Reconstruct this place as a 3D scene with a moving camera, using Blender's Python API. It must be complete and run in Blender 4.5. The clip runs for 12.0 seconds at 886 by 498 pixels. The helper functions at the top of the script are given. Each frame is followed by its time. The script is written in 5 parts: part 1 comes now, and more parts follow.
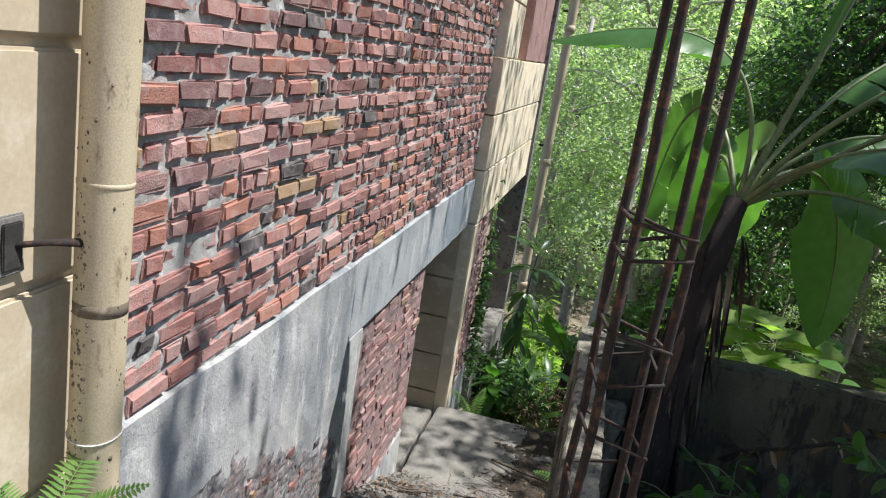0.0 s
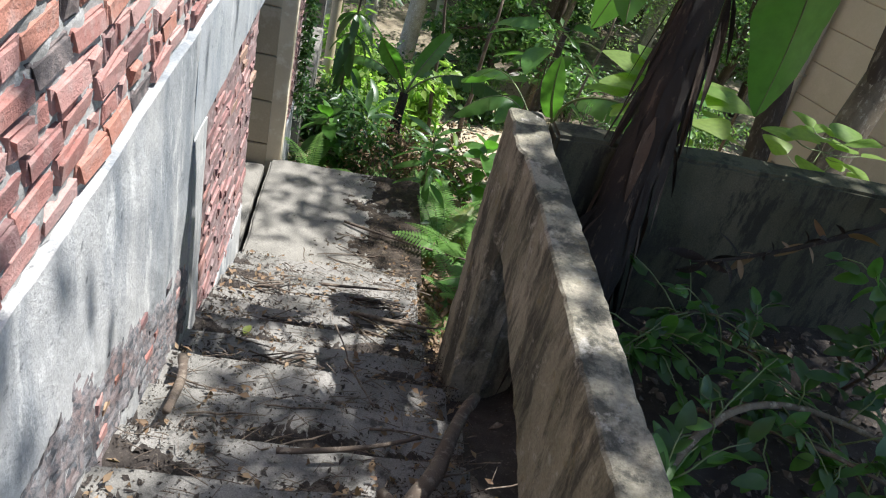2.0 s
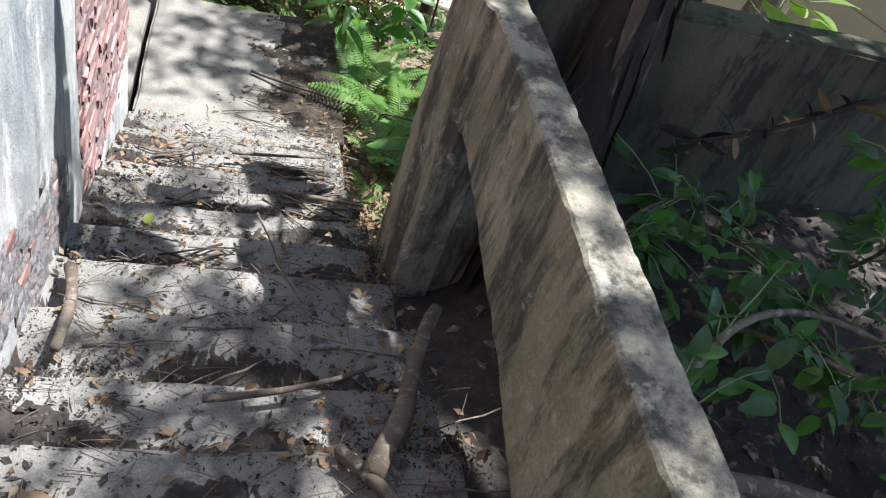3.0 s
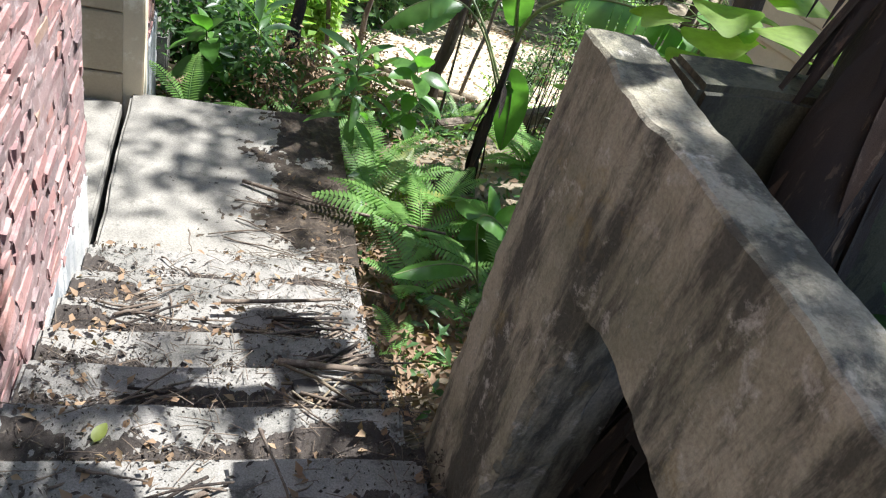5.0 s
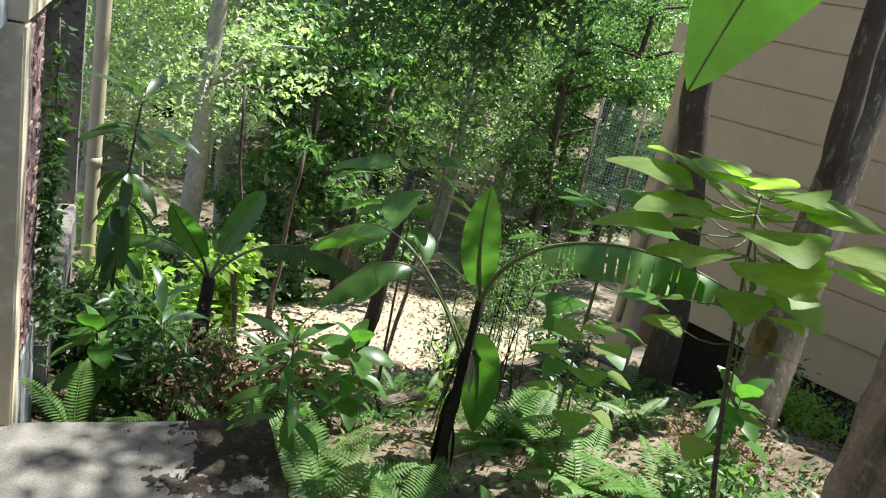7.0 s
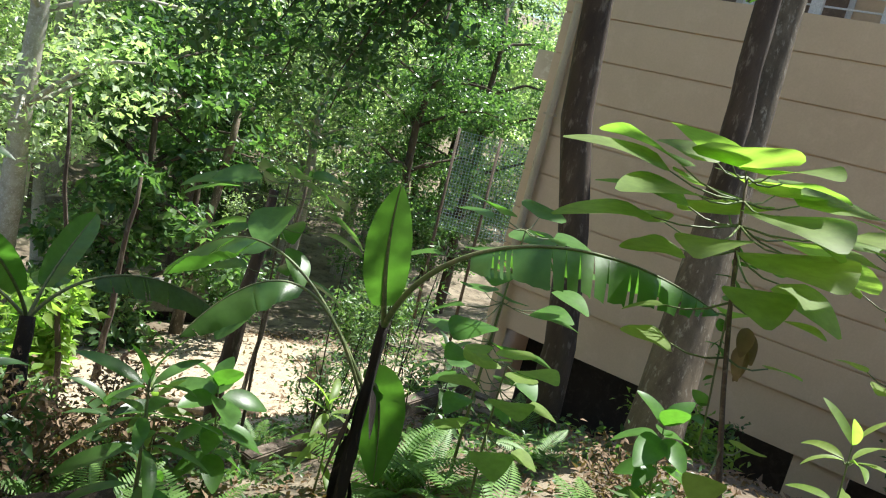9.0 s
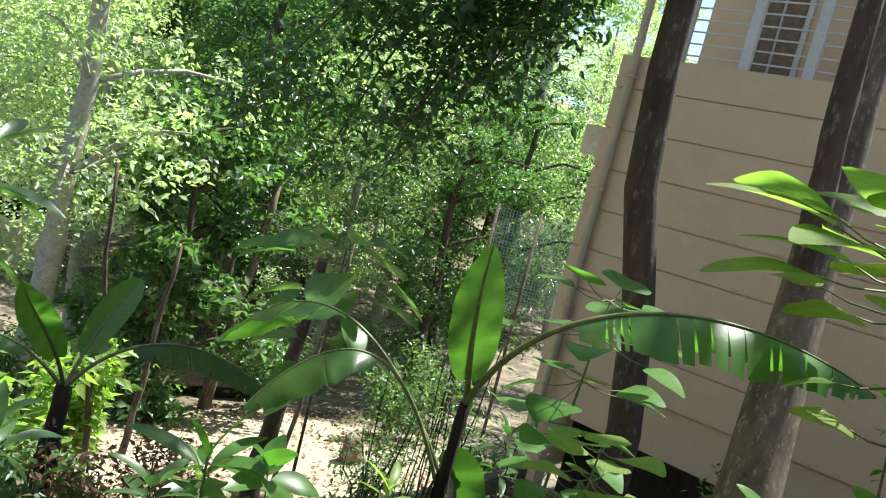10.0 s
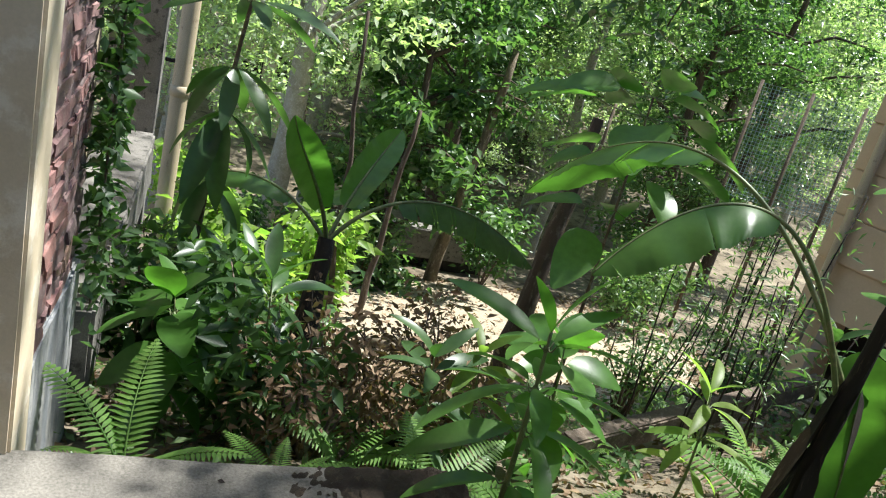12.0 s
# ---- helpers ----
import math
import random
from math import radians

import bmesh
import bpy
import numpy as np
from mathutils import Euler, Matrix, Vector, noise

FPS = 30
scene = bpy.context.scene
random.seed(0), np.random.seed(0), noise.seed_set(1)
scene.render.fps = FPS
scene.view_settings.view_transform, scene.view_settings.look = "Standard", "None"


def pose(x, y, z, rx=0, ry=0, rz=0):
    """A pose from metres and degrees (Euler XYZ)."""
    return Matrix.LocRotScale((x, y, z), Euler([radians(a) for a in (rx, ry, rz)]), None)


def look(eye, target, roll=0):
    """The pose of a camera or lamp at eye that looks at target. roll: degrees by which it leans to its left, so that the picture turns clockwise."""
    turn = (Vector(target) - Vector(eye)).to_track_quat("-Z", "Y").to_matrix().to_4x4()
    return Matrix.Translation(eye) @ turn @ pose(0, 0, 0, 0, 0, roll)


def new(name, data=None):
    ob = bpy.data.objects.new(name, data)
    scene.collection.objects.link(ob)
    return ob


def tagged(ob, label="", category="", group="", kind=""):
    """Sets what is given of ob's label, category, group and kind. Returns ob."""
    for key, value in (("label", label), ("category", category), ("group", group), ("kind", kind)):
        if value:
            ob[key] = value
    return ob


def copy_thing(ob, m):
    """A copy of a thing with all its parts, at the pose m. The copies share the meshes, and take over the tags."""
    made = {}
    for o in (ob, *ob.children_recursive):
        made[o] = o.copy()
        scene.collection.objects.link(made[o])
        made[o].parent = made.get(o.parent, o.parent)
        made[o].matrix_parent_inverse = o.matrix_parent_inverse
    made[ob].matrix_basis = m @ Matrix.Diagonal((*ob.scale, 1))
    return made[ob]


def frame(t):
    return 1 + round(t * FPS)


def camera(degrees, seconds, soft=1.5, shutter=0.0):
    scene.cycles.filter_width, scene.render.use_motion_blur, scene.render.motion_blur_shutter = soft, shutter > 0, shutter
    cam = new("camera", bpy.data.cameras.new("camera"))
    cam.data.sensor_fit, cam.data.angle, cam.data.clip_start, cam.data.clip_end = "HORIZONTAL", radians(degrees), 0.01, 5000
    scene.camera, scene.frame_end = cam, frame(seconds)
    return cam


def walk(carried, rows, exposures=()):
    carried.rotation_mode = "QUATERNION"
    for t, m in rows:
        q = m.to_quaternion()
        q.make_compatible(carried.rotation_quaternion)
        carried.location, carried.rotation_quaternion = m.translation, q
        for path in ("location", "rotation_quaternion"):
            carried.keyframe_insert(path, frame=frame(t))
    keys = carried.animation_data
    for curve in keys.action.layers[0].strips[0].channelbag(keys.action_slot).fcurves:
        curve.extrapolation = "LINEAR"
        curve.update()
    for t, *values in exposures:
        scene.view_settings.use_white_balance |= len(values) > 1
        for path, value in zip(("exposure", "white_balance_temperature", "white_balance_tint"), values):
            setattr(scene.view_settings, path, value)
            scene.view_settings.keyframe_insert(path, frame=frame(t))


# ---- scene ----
cam = camera(58.8, 12.0, 1.15)
METRES, EYE, TILT, LEAN, TURN = 6.5, 3.672, -14.88, -8.74, 13.48
PATH = [
    (0, (-0.001, -0.038, 3.697), (-0.359, 1.865, 3.199), 9.0),
    (0.5, (-0.165, 0.158, 3.648), (-0.426, 2.041, 3.025), 11.0),
    (1, (-0.389, 0.391, 3.662), (-0.487, 2.238, 2.901), 12.7),
    (1.5, (-0.535, 0.753, 3.646), (-0.501, 2.542, 2.754), 12.8),
    (2, (-0.665, 1.116, 3.59), (-0.36, 2.768, 2.505), 15.1),
    (2.5, (-0.76, 1.456, 3.511), (-0.228, 2.889, 2.221), 20.0),
    (2.7, (-0.756, 1.554, 3.458), (-0.177, 2.914, 2.111), 22.2),
    (4.3, (-0.74, 2.385, 3.013), (-0.085, 3.807, 1.769), 18.6),
    (4.5, (-0.733, 2.5, 2.962), (-0.032, 3.935, 1.759), 19.2),
    (5, (-0.734, 2.753, 2.894), (-0.14, 4.228, 1.682), 18.5),
    (5.5, (-0.711, 2.986, 2.768), (-0.197, 4.454, 1.51), 17.2),
    (6, (-0.73, 3.267, 2.661), (-0.18, 4.846, 1.563), 16.7),
    (6.5, (-0.704, 3.493, 2.549), (-0.066, 5.207, 1.74), 14.7),
    (7, (-0.748, 3.737, 2.472), (0.025, 5.479, 1.865), 12.1),
    (7.5, (-0.735, 3.926, 2.36), (0.11, 5.655, 1.817), 10.7),
    (7.7, (-0.745, 3.983, 2.349), (0.159, 5.689, 1.827), 10.5),
    (9.3, (-0.677, 4.525, 2.002), (0.456, 6.124, 1.602), 14.1),
    (9.5, (-0.69, 4.598, 1.956), (0.42, 6.224, 1.604), 14.4),
    (10, (-0.713, 4.825, 1.894), (0.331, 6.514, 1.653), 14.3),
    (10.5, (-0.719, 5.021, 1.78), (0.179, 6.771, 1.417), 13.6),
    (11, (-0.739, 5.229, 1.677), (0.084, 6.966, 1.126), 14.0),
    (11.5, (-0.826, 5.469, 1.592), (-0.073, 7.214, 0.97), 15.6),
    (12, (-0.808, 5.73, 1.421), (-0.18, 7.52, 0.786), 15.0),
]
walk(cam, [(t, look(eye, target, roll)) for t, eye, target, roll in PATH], [(0, 0.88, 6000, 10), (1.0, 0.98, 6000, 10), (1.5, 1.1, 6000, 10), (2.0, 1.35, 5950, 10), (2.5, 1.65, 5800, 10), (5.0, 1.85, 5850, 10), (6.5, 1.5, 6000, 8), (7.5, 1.42, 6100, 8), (10.0, 1.55, 6100, 8), (12.0, 1.4, 6050, 8)])

# ---- world and sun ----
SUN_DIR = Vector((0.46, 0.12, 1.0)).normalized()
world = bpy.data.worlds.new("sky")
scene.world = world
world.use_nodes = True
wn = world.node_tree.nodes
sky = wn.new("ShaderNodeTexSky")
sky.sky_type = 'NISHITA'
sky.sun_disc = False
sky.sun_elevation = math.asin(SUN_DIR.z)
sky.sun_rotation = math.atan2(SUN_DIR.x, SUN_DIR.y)
wn["Background"].inputs["Strength"].default_value = 0.082
world.node_tree.links.new(sky.outputs[0], wn["Background"].inputs["Color"])
sun = new("sun", bpy.data.lights.new("sun", "SUN"))
sun.data.energy = 5.0
sun.data.angle = radians(0.6)
sun.data.color = (1.0, 0.95, 0.86)
sun.matrix_world = look(SUN_DIR * 40, (0, 0, 0))

# ---- materials ----


def nodes_of(name):
    m = bpy.data.materials.new(name)
    m.use_nodes = True
    t = m.node_tree
    return m, t, t.nodes["Principled BSDF"]


def put(t, kind, **inputs):
    n = t.nodes.new(kind)
    for k, v in inputs.items():
        key = k.replace("_", " ")
        n.inputs[key].default_value = v
    return n


def coords(t, object_space=False):
    if object_space:
        return t.nodes.new("ShaderNodeTexCoord").outputs["Object"]
    return t.nodes.new("ShaderNodeNewGeometry").outputs["Position"]


def noise_at(t, co, scale, detail=5.0, rough=0.6):
    n = put(t, "ShaderNodeTexNoise", Scale=scale, Detail=detail, Roughness=rough)
    t.links.new(co, n.inputs["Vector"])
    return n.outputs["Fac"]


def ramp(t, fac, stops):
    r = t.nodes.new("ShaderNodeValToRGB")
    e = r.color_ramp.elements
    while len(e) < len(stops):
        e.new(0.5)
    for el, (p, c) in zip(e, stops):
        el.position = p
        el.color = (*c, 1) if len(c) == 3 else c
    t.links.new(fac, r.inputs["Fac"])
    return r.outputs["Color"]


def mix(t, fac, a, b, mode="MIX"):
    n = t.nodes.new("ShaderNodeMix")
    n.data_type = "RGBA"
    n.blend_type = mode
    for sock, v in ((n.inputs[0], fac), (n.inputs[6], a), (n.inputs[7], b)):
        if hasattr(v, "is_output"):
            t.links.new(v, sock)
        elif isinstance(v, tuple):
            sock.default_value = (*v, 1)
        else:
            sock.default_value = v
    return n.outputs[2]


def bump(t, bsdf, height, strength, distance):
    b = put(t, "ShaderNodeBump", Strength=strength, Distance=distance)
    t.links.new(height, b.inputs["Height"])
    t.links.new(b.outputs["Normal"], bsdf.inputs["Normal"])


def weathered(name, base, stain, patch, rough=0.9, scale=1.0, bump_mm=3.0, patch_at=(0.52, 0.62), streak=0.0, grain=0.5):
    """A mineral surface: base colour with broad stains, patches of another colour and fine grain."""
    m, t, b = nodes_of(name)
    co = coords(t)
    if streak:
        mp = put(t, "ShaderNodeMapping", Scale=(1, 1, streak))
        t.links.new(co, mp.inputs["Vector"])
        co2 = mp.outputs["Vector"]
    else:
        co2 = co
    broad = noise_at(t, co2, 1.3 * scale, 6, 0.65)
    mid = noise_at(t, co2, 5 * scale, 8, 0.7)
    fine = noise_at(t, co, 70 * scale, 4, 0.7)
    c = mix(t, ramp(t, broad, [(0.38, (0, 0, 0)), (0.66, (1, 1, 1))]), base, stain)
    c = mix(t, ramp(t, mid, [(patch_at[0], (0, 0, 0)), (patch_at[1], (1, 1, 1))]), c, patch)
    c = mix(t, grain, c, ramp(t, fine, [(0.28, (0.25, 0.25, 0.25)), (0.68, (1, 1, 1))]), "MULTIPLY")
    t.links.new(c, b.inputs["Base Color"])
    b.inputs["Roughness"].default_value = rough
    h = mix(t, 0.35, mid, fine)
    bump(t, b, h, 0.8, bump_mm / 1000)
    return m


def foliage(name, a, b_col, gloss=0.45, through_light=0.5, vary=3.0, vein=0.0):
    """A leaf: reflects and lets light through; hue varies leaf by leaf."""
    m, t, b = nodes_of(name)
    geo = t.nodes.new("ShaderNodeNewGeometry")
    info = t.nodes.new("ShaderNodeObjectInfo")
    add = t.nodes.new("ShaderNodeMath")
    add.operation = "ADD"
    t.links.new(geo.outputs["Random Per Island"], add.inputs[0])
    t.links.new(info.outputs["Random"], add.inputs[1])
    fr = t.nodes.new("ShaderNodeMath")
    fr.operation = "FRACT"
    t.links.new(add.outputs[0], fr.inputs[0])
    c = mix(t, fr.outputs[0], a, b_col)
    n = noise_at(t, geo.outputs["Position"], vary * 8, 4)
    c = mix(t, 0.45, c, ramp(t, n, [(0.3, (0.45, 0.45, 0.4)), (0.7, (1, 1, 1))]), "MULTIPLY")
    t.links.new(c, b.inputs["Base Color"])
    b.inputs["Roughness"].default_value = gloss
    tr = t.nodes.new("ShaderNodeBsdfTranslucent")
    bright = mix(t, 1.0, c, (1.75, 2.1, 0.85), "MULTIPLY")
    t.links.new(bright, tr.inputs["Color"])
    ms = t.nodes.new("ShaderNodeMixShader")
    ms.inputs[0].default_value = through_light
    t.links.new(b.outputs[0], ms.inputs[1])
    t.links.new(tr.outputs[0], ms.inputs[2])
    t.links.new(ms.outputs[0], t.nodes["Material Output"].inputs["Surface"])
    if vein:
        w = put(t, "ShaderNodeTexNoise", Scale=40.0)
        t.links.new(geo.outputs["Position"], w.inputs["Vector"])
        bump(t, b, w.outputs["Fac"], 0.3, vein)
    return m


def brick_material(name, hues):
    m, t, b = nodes_of(name)
    geo = t.nodes.new("ShaderNodeNewGeometry")
    info = t.nodes.new("ShaderNodeObjectInfo")
    add = t.nodes.new("ShaderNodeMath")
    add.operation = "ADD"
    t.links.new(geo.outputs["Random Per Island"], add.inputs[0])
    t.links.new(info.outputs["Random"], add.inputs[1])
    fr = t.nodes.new("ShaderNodeMath")
    fr.operation = "FRACT"
    t.links.new(add.outputs[0], fr.inputs[0])
    c = ramp(t, fr.outputs[0], hues)
    t.nodes[-1].color_ramp.interpolation = "CONSTANT"
    co = geo.outputs["Position"]
    mid = noise_at(t, co, 14, 7, 0.7)
    fine = noise_at(t, co, 120, 4, 0.7)
    c = mix(t, ramp(t, mid, [(0.48, (0, 0, 0)), (0.70, (0.6, 0.6, 0.6))]), c, (0.42, 0.33, 0.30))
    c = mix(t, ramp(t, noise_at(t, co, 22, 6, 0.75), [(0.56, (0, 0, 0)), (0.72, (0.8, 0.8, 0.8))]), c, (0.09, 0.055, 0.045))
    c = mix(t, 0.4, c, ramp(t, fine, [(0.3, (0.4, 0.4, 0.4)), (0.7, (1, 1, 1))]), "MULTIPLY")
    t.links.new(c, b.inputs["Base Color"])
    b.inputs["Roughness"].default_value = 0.85
    bump(t, b, mix(t, 0.4, mid, fine), 1.0, 0.012)
    return m


HUES = [(0.0, (0.36, 0.15, 0.12)), (0.18, (0.42, 0.21, 0.18)), (0.36, (0.27, 0.11, 0.095)), (0.52, (0.45, 0.26, 0.23)),
        (0.66, (0.40, 0.165, 0.11)), (0.78, (0.19, 0.09, 0.085)), (0.87, (0.36, 0.22, 0.11)), (0.91, (0.065, 0.055, 0.055))]
HUES = [(p, tuple(0.88 * q + 0.12 * w for q, w in zip(c, (0.25, 0.21, 0.205)))) for p, c in HUES]
BRICK = brick_material("brick", HUES)
BRICK_LOW = brick_material("brick_pale", [(p, tuple(0.55 * q + 0.45 * w for q, w in zip(c, (0.27, 0.17, 0.17)))) for p, c in HUES])
MORTAR = weathered("mortar", (0.40, 0.385, 0.365), (0.25, 0.24, 0.225), (0.54, 0.53, 0.51), 0.95, 3, 8)


def streaked_plaster(name, base, dark, light):
    """Trowelled cement plaster: broad damp stains that run down, pale worn patches, small pits."""
    m, t, b = nodes_of(name)
    co = coords(t)
    mp = put(t, "ShaderNodeMapping", Scale=(1, 1, 0.28))
    t.links.new(co, mp.inputs["Vector"])
    run = mp.outputs["Vector"]
    c = mix(t, ramp(t, noise_at(t, run, 2.1, 7, 0.62), [(0.44, (0, 0, 0)), (0.58, (1, 1, 1))]), base, dark)
    c = mix(t, ramp(t, noise_at(t, run, 7.5, 8, 0.7), [(0.54, (0, 0, 0)), (0.64, (0.8, 0.8, 0.8))]), c, light)
    c = mix(t, ramp(t, noise_at(t, co, 16, 8, 0.72), [(0.60, (0, 0, 0)), (0.68, (0.8, 0.8, 0.8))]), c, tuple(0.45 * q for q in dark))
    fine = noise_at(t, co, 85, 5, 0.75)
    mid = noise_at(t, co, 20, 7, 0.72)
    c = mix(t, 0.45, c, ramp(t, fine, [(0.3, (0.35, 0.35, 0.35)), (0.62, (1, 1, 1))]), "MULTIPLY")
    t.links.new(c, b.inputs["Base Color"])
    b.inputs["Roughness"].default_value = 0.92
    bump(t, b, mix(t, 0.4, mid, fine), 0.9, 0.010)
    return m


PLASTER = streaked_plaster("plaster", (0.44, 0.43, 0.415), (0.21, 0.225, 0.24), (0.62, 0.605, 0.58))
BROKEN = weathered("broken_plaster", (0.27, 0.265, 0.27), (0.33, 0.235, 0.215), (0.12, 0.125, 0.135), 0.95, 5, 14, (0.50, 0.58), 0.0, 0.8)
MORTAR_PINK = weathered("brick_dusted_mortar", (0.30, 0.20, 0.19), (0.22, 0.15, 0.145), (0.37, 0.29, 0.28), 0.95, 4, 9)
BEAM = streaked_plaster("beam_plaster", (0.37, 0.38, 0.39), (0.20, 0.23, 0.26), (0.52, 0.52, 0.52))
CREAM = weathered("cream_paint", (0.52, 0.43, 0.30), (0.44, 0.36, 0.25), (0.56, 0.48, 0.36), 0.75, 0.8, 1.2, (0.52, 0.62), 0.0, 0.2)
CREAM_HOUSE = weathered("tan_paint", (0.66, 0.50, 0.325), (0.60, 0.45, 0.29), (0.69, 0.53, 0.355), 0.75, 0.6, 0.6, (0.5, 0.7), 0.0, 0.12)
PIPE = weathered("pipe_paint", (0.60, 0.50, 0.34), (0.50, 0.41, 0.27), (0.33, 0.25, 0.16), 0.55, 3, 2, (0.6, 0.66), 0.4)
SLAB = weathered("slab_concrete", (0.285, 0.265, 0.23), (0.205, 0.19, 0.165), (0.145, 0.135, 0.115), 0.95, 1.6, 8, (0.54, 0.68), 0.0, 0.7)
CONCRETE = weathered("concrete", (0.285, 0.265, 0.24), (0.18, 0.17, 0.15), (0.085, 0.08, 0.07), 0.95, 2.6, 9, (0.53, 0.63), 0.0, 0.75)


def mossy_concrete():
    m, t, b = nodes_of("mossy_concrete")
    co = coords(t)
    mp = put(t, "ShaderNodeMapping", Scale=(1, 1, 0.22))
    t.links.new(co, mp.inputs["Vector"])
    run = mp.outputs["Vector"]
    c = mix(t, ramp(t, noise_at(t, co, 2.2, 7, 0.65), [(0.38, (0, 0, 0)), (0.62, (1, 1, 1))]), (0.37, 0.33, 0.255), (0.22, 0.205, 0.145))
    c = mix(t, ramp(t, noise_at(t, run, 6.5, 8, 0.72), [(0.45, (0, 0, 0)), (0.57, (0.95, 0.95, 0.95))]), c, (0.06, 0.057, 0.045))
    c = mix(t, ramp(t, noise_at(t, co, 4.2, 8, 0.7), [(0.58, (0, 0, 0)), (0.72, (0.75, 0.75, 0.75))]), c, (0.235, 0.175, 0.06))
    c = mix(t, ramp(t, noise_at(t, co, 9.0, 8, 0.75), [(0.57, (0, 0, 0)), (0.66, (0.8, 0.8, 0.8))]), c, (0.46, 0.43, 0.38))
    fine = noise_at(t, co, 95, 5, 0.75)
    mid = noise_at(t, co, 26, 7, 0.75)
    c = mix(t, 0.5, c, ramp(t, fine, [(0.3, (0.22, 0.22, 0.22)), (0.64, (1, 1, 1))]), "MULTIPLY")
    t.links.new(c, b.inputs["Base Color"])
    b.inputs["Roughness"].default_value = 0.95
    bump(t, b, mix(t, 0.45, mid, fine), 1.0, 0.012)
    return m


MOSSY = mossy_concrete()
DARKWALL = weathered("dark_concrete", (0.125, 0.115, 0.075), (0.06, 0.062, 0.036), (0.035, 0.034, 0.024), 0.92, 2.4, 7, (0.49, 0.58), 0.3, 0.7)
SOIL = weathered("soil", (0.06, 0.044, 0.031), (0.035, 0.027, 0.02), (0.11, 0.082, 0.055), 1.0, 3, 25)
HUMUS = weathered("humus", (0.045, 0.035, 0.029), (0.075, 0.06, 0.05), (0.15, 0.125, 0.10), 1.0, 9, 16, (0.58, 0.64), 0.0, 0.8)
SOIL_DRY = weathered("dried_mud", (0.20, 0.16, 0.115), (0.13, 0.10, 0.07), (0.28, 0.23, 0.17), 1.0, 6, 4)
GROUND = weathered("forest_floor", (0.13, 0.10, 0.065), (0.30, 0.25, 0.18), (0.075, 0.06, 0.04), 1.0, 0.7, 20, (0.5, 0.62))
BARK = weathered("bark", (0.11, 0.08, 0.055), (0.055, 0.04, 0.028), (0.21, 0.18, 0.135), 0.95, 4, 12, (0.55, 0.65), 0.3)
BARK_PALE = weathered("bark_pale", (0.24, 0.19, 0.125), (0.11, 0.085, 0.055), (0.40, 0.35, 0.26), 0.95, 5, 10, (0.55, 0.63), 0.4, 0.7)
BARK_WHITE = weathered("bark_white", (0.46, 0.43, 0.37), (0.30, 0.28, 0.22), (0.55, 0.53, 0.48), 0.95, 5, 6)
STICK = weathered("dead_wood", (0.15, 0.115, 0.085), (0.085, 0.06, 0.045), (0.23, 0.19, 0.15), 0.95, 6, 5)
RUST = weathered("rust", (0.026, 0.017, 0.014), (0.018, 0.013, 0.012), (0.10, 0.042, 0.024), 0.9, 8, 3)
SHEATH = weathered("banana_sheath", (0.038, 0.026, 0.019), (0.018, 0.013, 0.011), (0.12, 0.08, 0.055), 0.85, 7, 18, (0.57, 0.65), 0.15, 0.7)
STALK = weathered("stalk", (0.16, 0.22, 0.075), (0.11, 0.14, 0.06), (0.24, 0.24, 0.11), 0.5, 5, 1)
LEAF_FAR = foliage("leaf_far", (0.06, 0.125, 0.05), (0.20, 0.28, 0.13), 0.36, 0.45)
LEAF_DARK = foliage("leaf_dark", (0.04, 0.09, 0.03), (0.075, 0.14, 0.048), 0.36, 0.42)
LEAF_WOOD = foliage("leaf_wood", (0.05, 0.11, 0.04), (0.14, 0.22, 0.09), 0.30, 0.45)
LEAF_LIGHT = foliage("leaf_light", (0.15, 0.25, 0.055), (0.25, 0.33, 0.10), 0.45, 0.6)
LEAF_BROAD = foliage("leaf_broad", (0.07, 0.17, 0.03), (0.10, 0.21, 0.045), 0.35, 0.45)
BANANA = foliage("banana_leaf", (0.07, 0.16, 0.035), (0.095, 0.20, 0.045), 0.33, 0.42, 2.0, 0.002)
SHEATH_DRY = weathered("dry_sheath", (0.13, 0.085, 0.058), (0.06, 0.04, 0.03), (0.22, 0.16, 0.11), 0.9, 7, 14, (0.55, 0.63), 0.15, 0.7)
# leaf colour paled to carry haze and glare on the far trees
LEAF_HAZE = foliage("leaf_haze", (0.26, 0.34, 0.20), (0.48, 0.54, 0.40), 0.28, 0.45)
FERN = foliage("fern", (0.10, 0.21, 0.04), (0.16, 0.28, 0.065), 0.5, 0.4)
FERN_YELLOW = foliage("fern_yellowing", (0.22, 0.24, 0.05), (0.16, 0.21, 0.05), 0.5, 0.4)
LITTER = foliage("dead_leaf", (0.16, 0.095, 0.055), (0.26, 0.18, 0.11), 0.8, 0.15)
CREAM_PALE = weathered("pale_cream_render", (0.74, 0.63, 0.46), (0.60, 0.50, 0.35), (0.78, 0.70, 0.56), 0.85, 1.5, 2, (0.52, 0.62), 0.0, 0.12)
WHITE_PAINT = weathered("white_paint", (0.75, 0.74, 0.72), (0.66, 0.65, 0.62), (0.7, 0.69, 0.66), 0.6, 1, 0.5)
# near-black: dark parts, and shade painted as solid boxes in hollows
DARK = weathered("dark_parts_and_shade", (0.03, 0.027, 0.024), (0.02, 0.018, 0.016), (0.045, 0.04, 0.035), 0.95, 2, 4)

# ---- mesh helpers ----


def mesh_of(name, verts, faces, material, smooth=False):
    me = bpy.data.meshes.new(name)
    me.from_pydata([tuple(v) for v in verts], [], [tuple(f) for f in faces])
    me.materials.append(material)
    if smooth:
        me.shade_smooth()
    me.update()
    return me


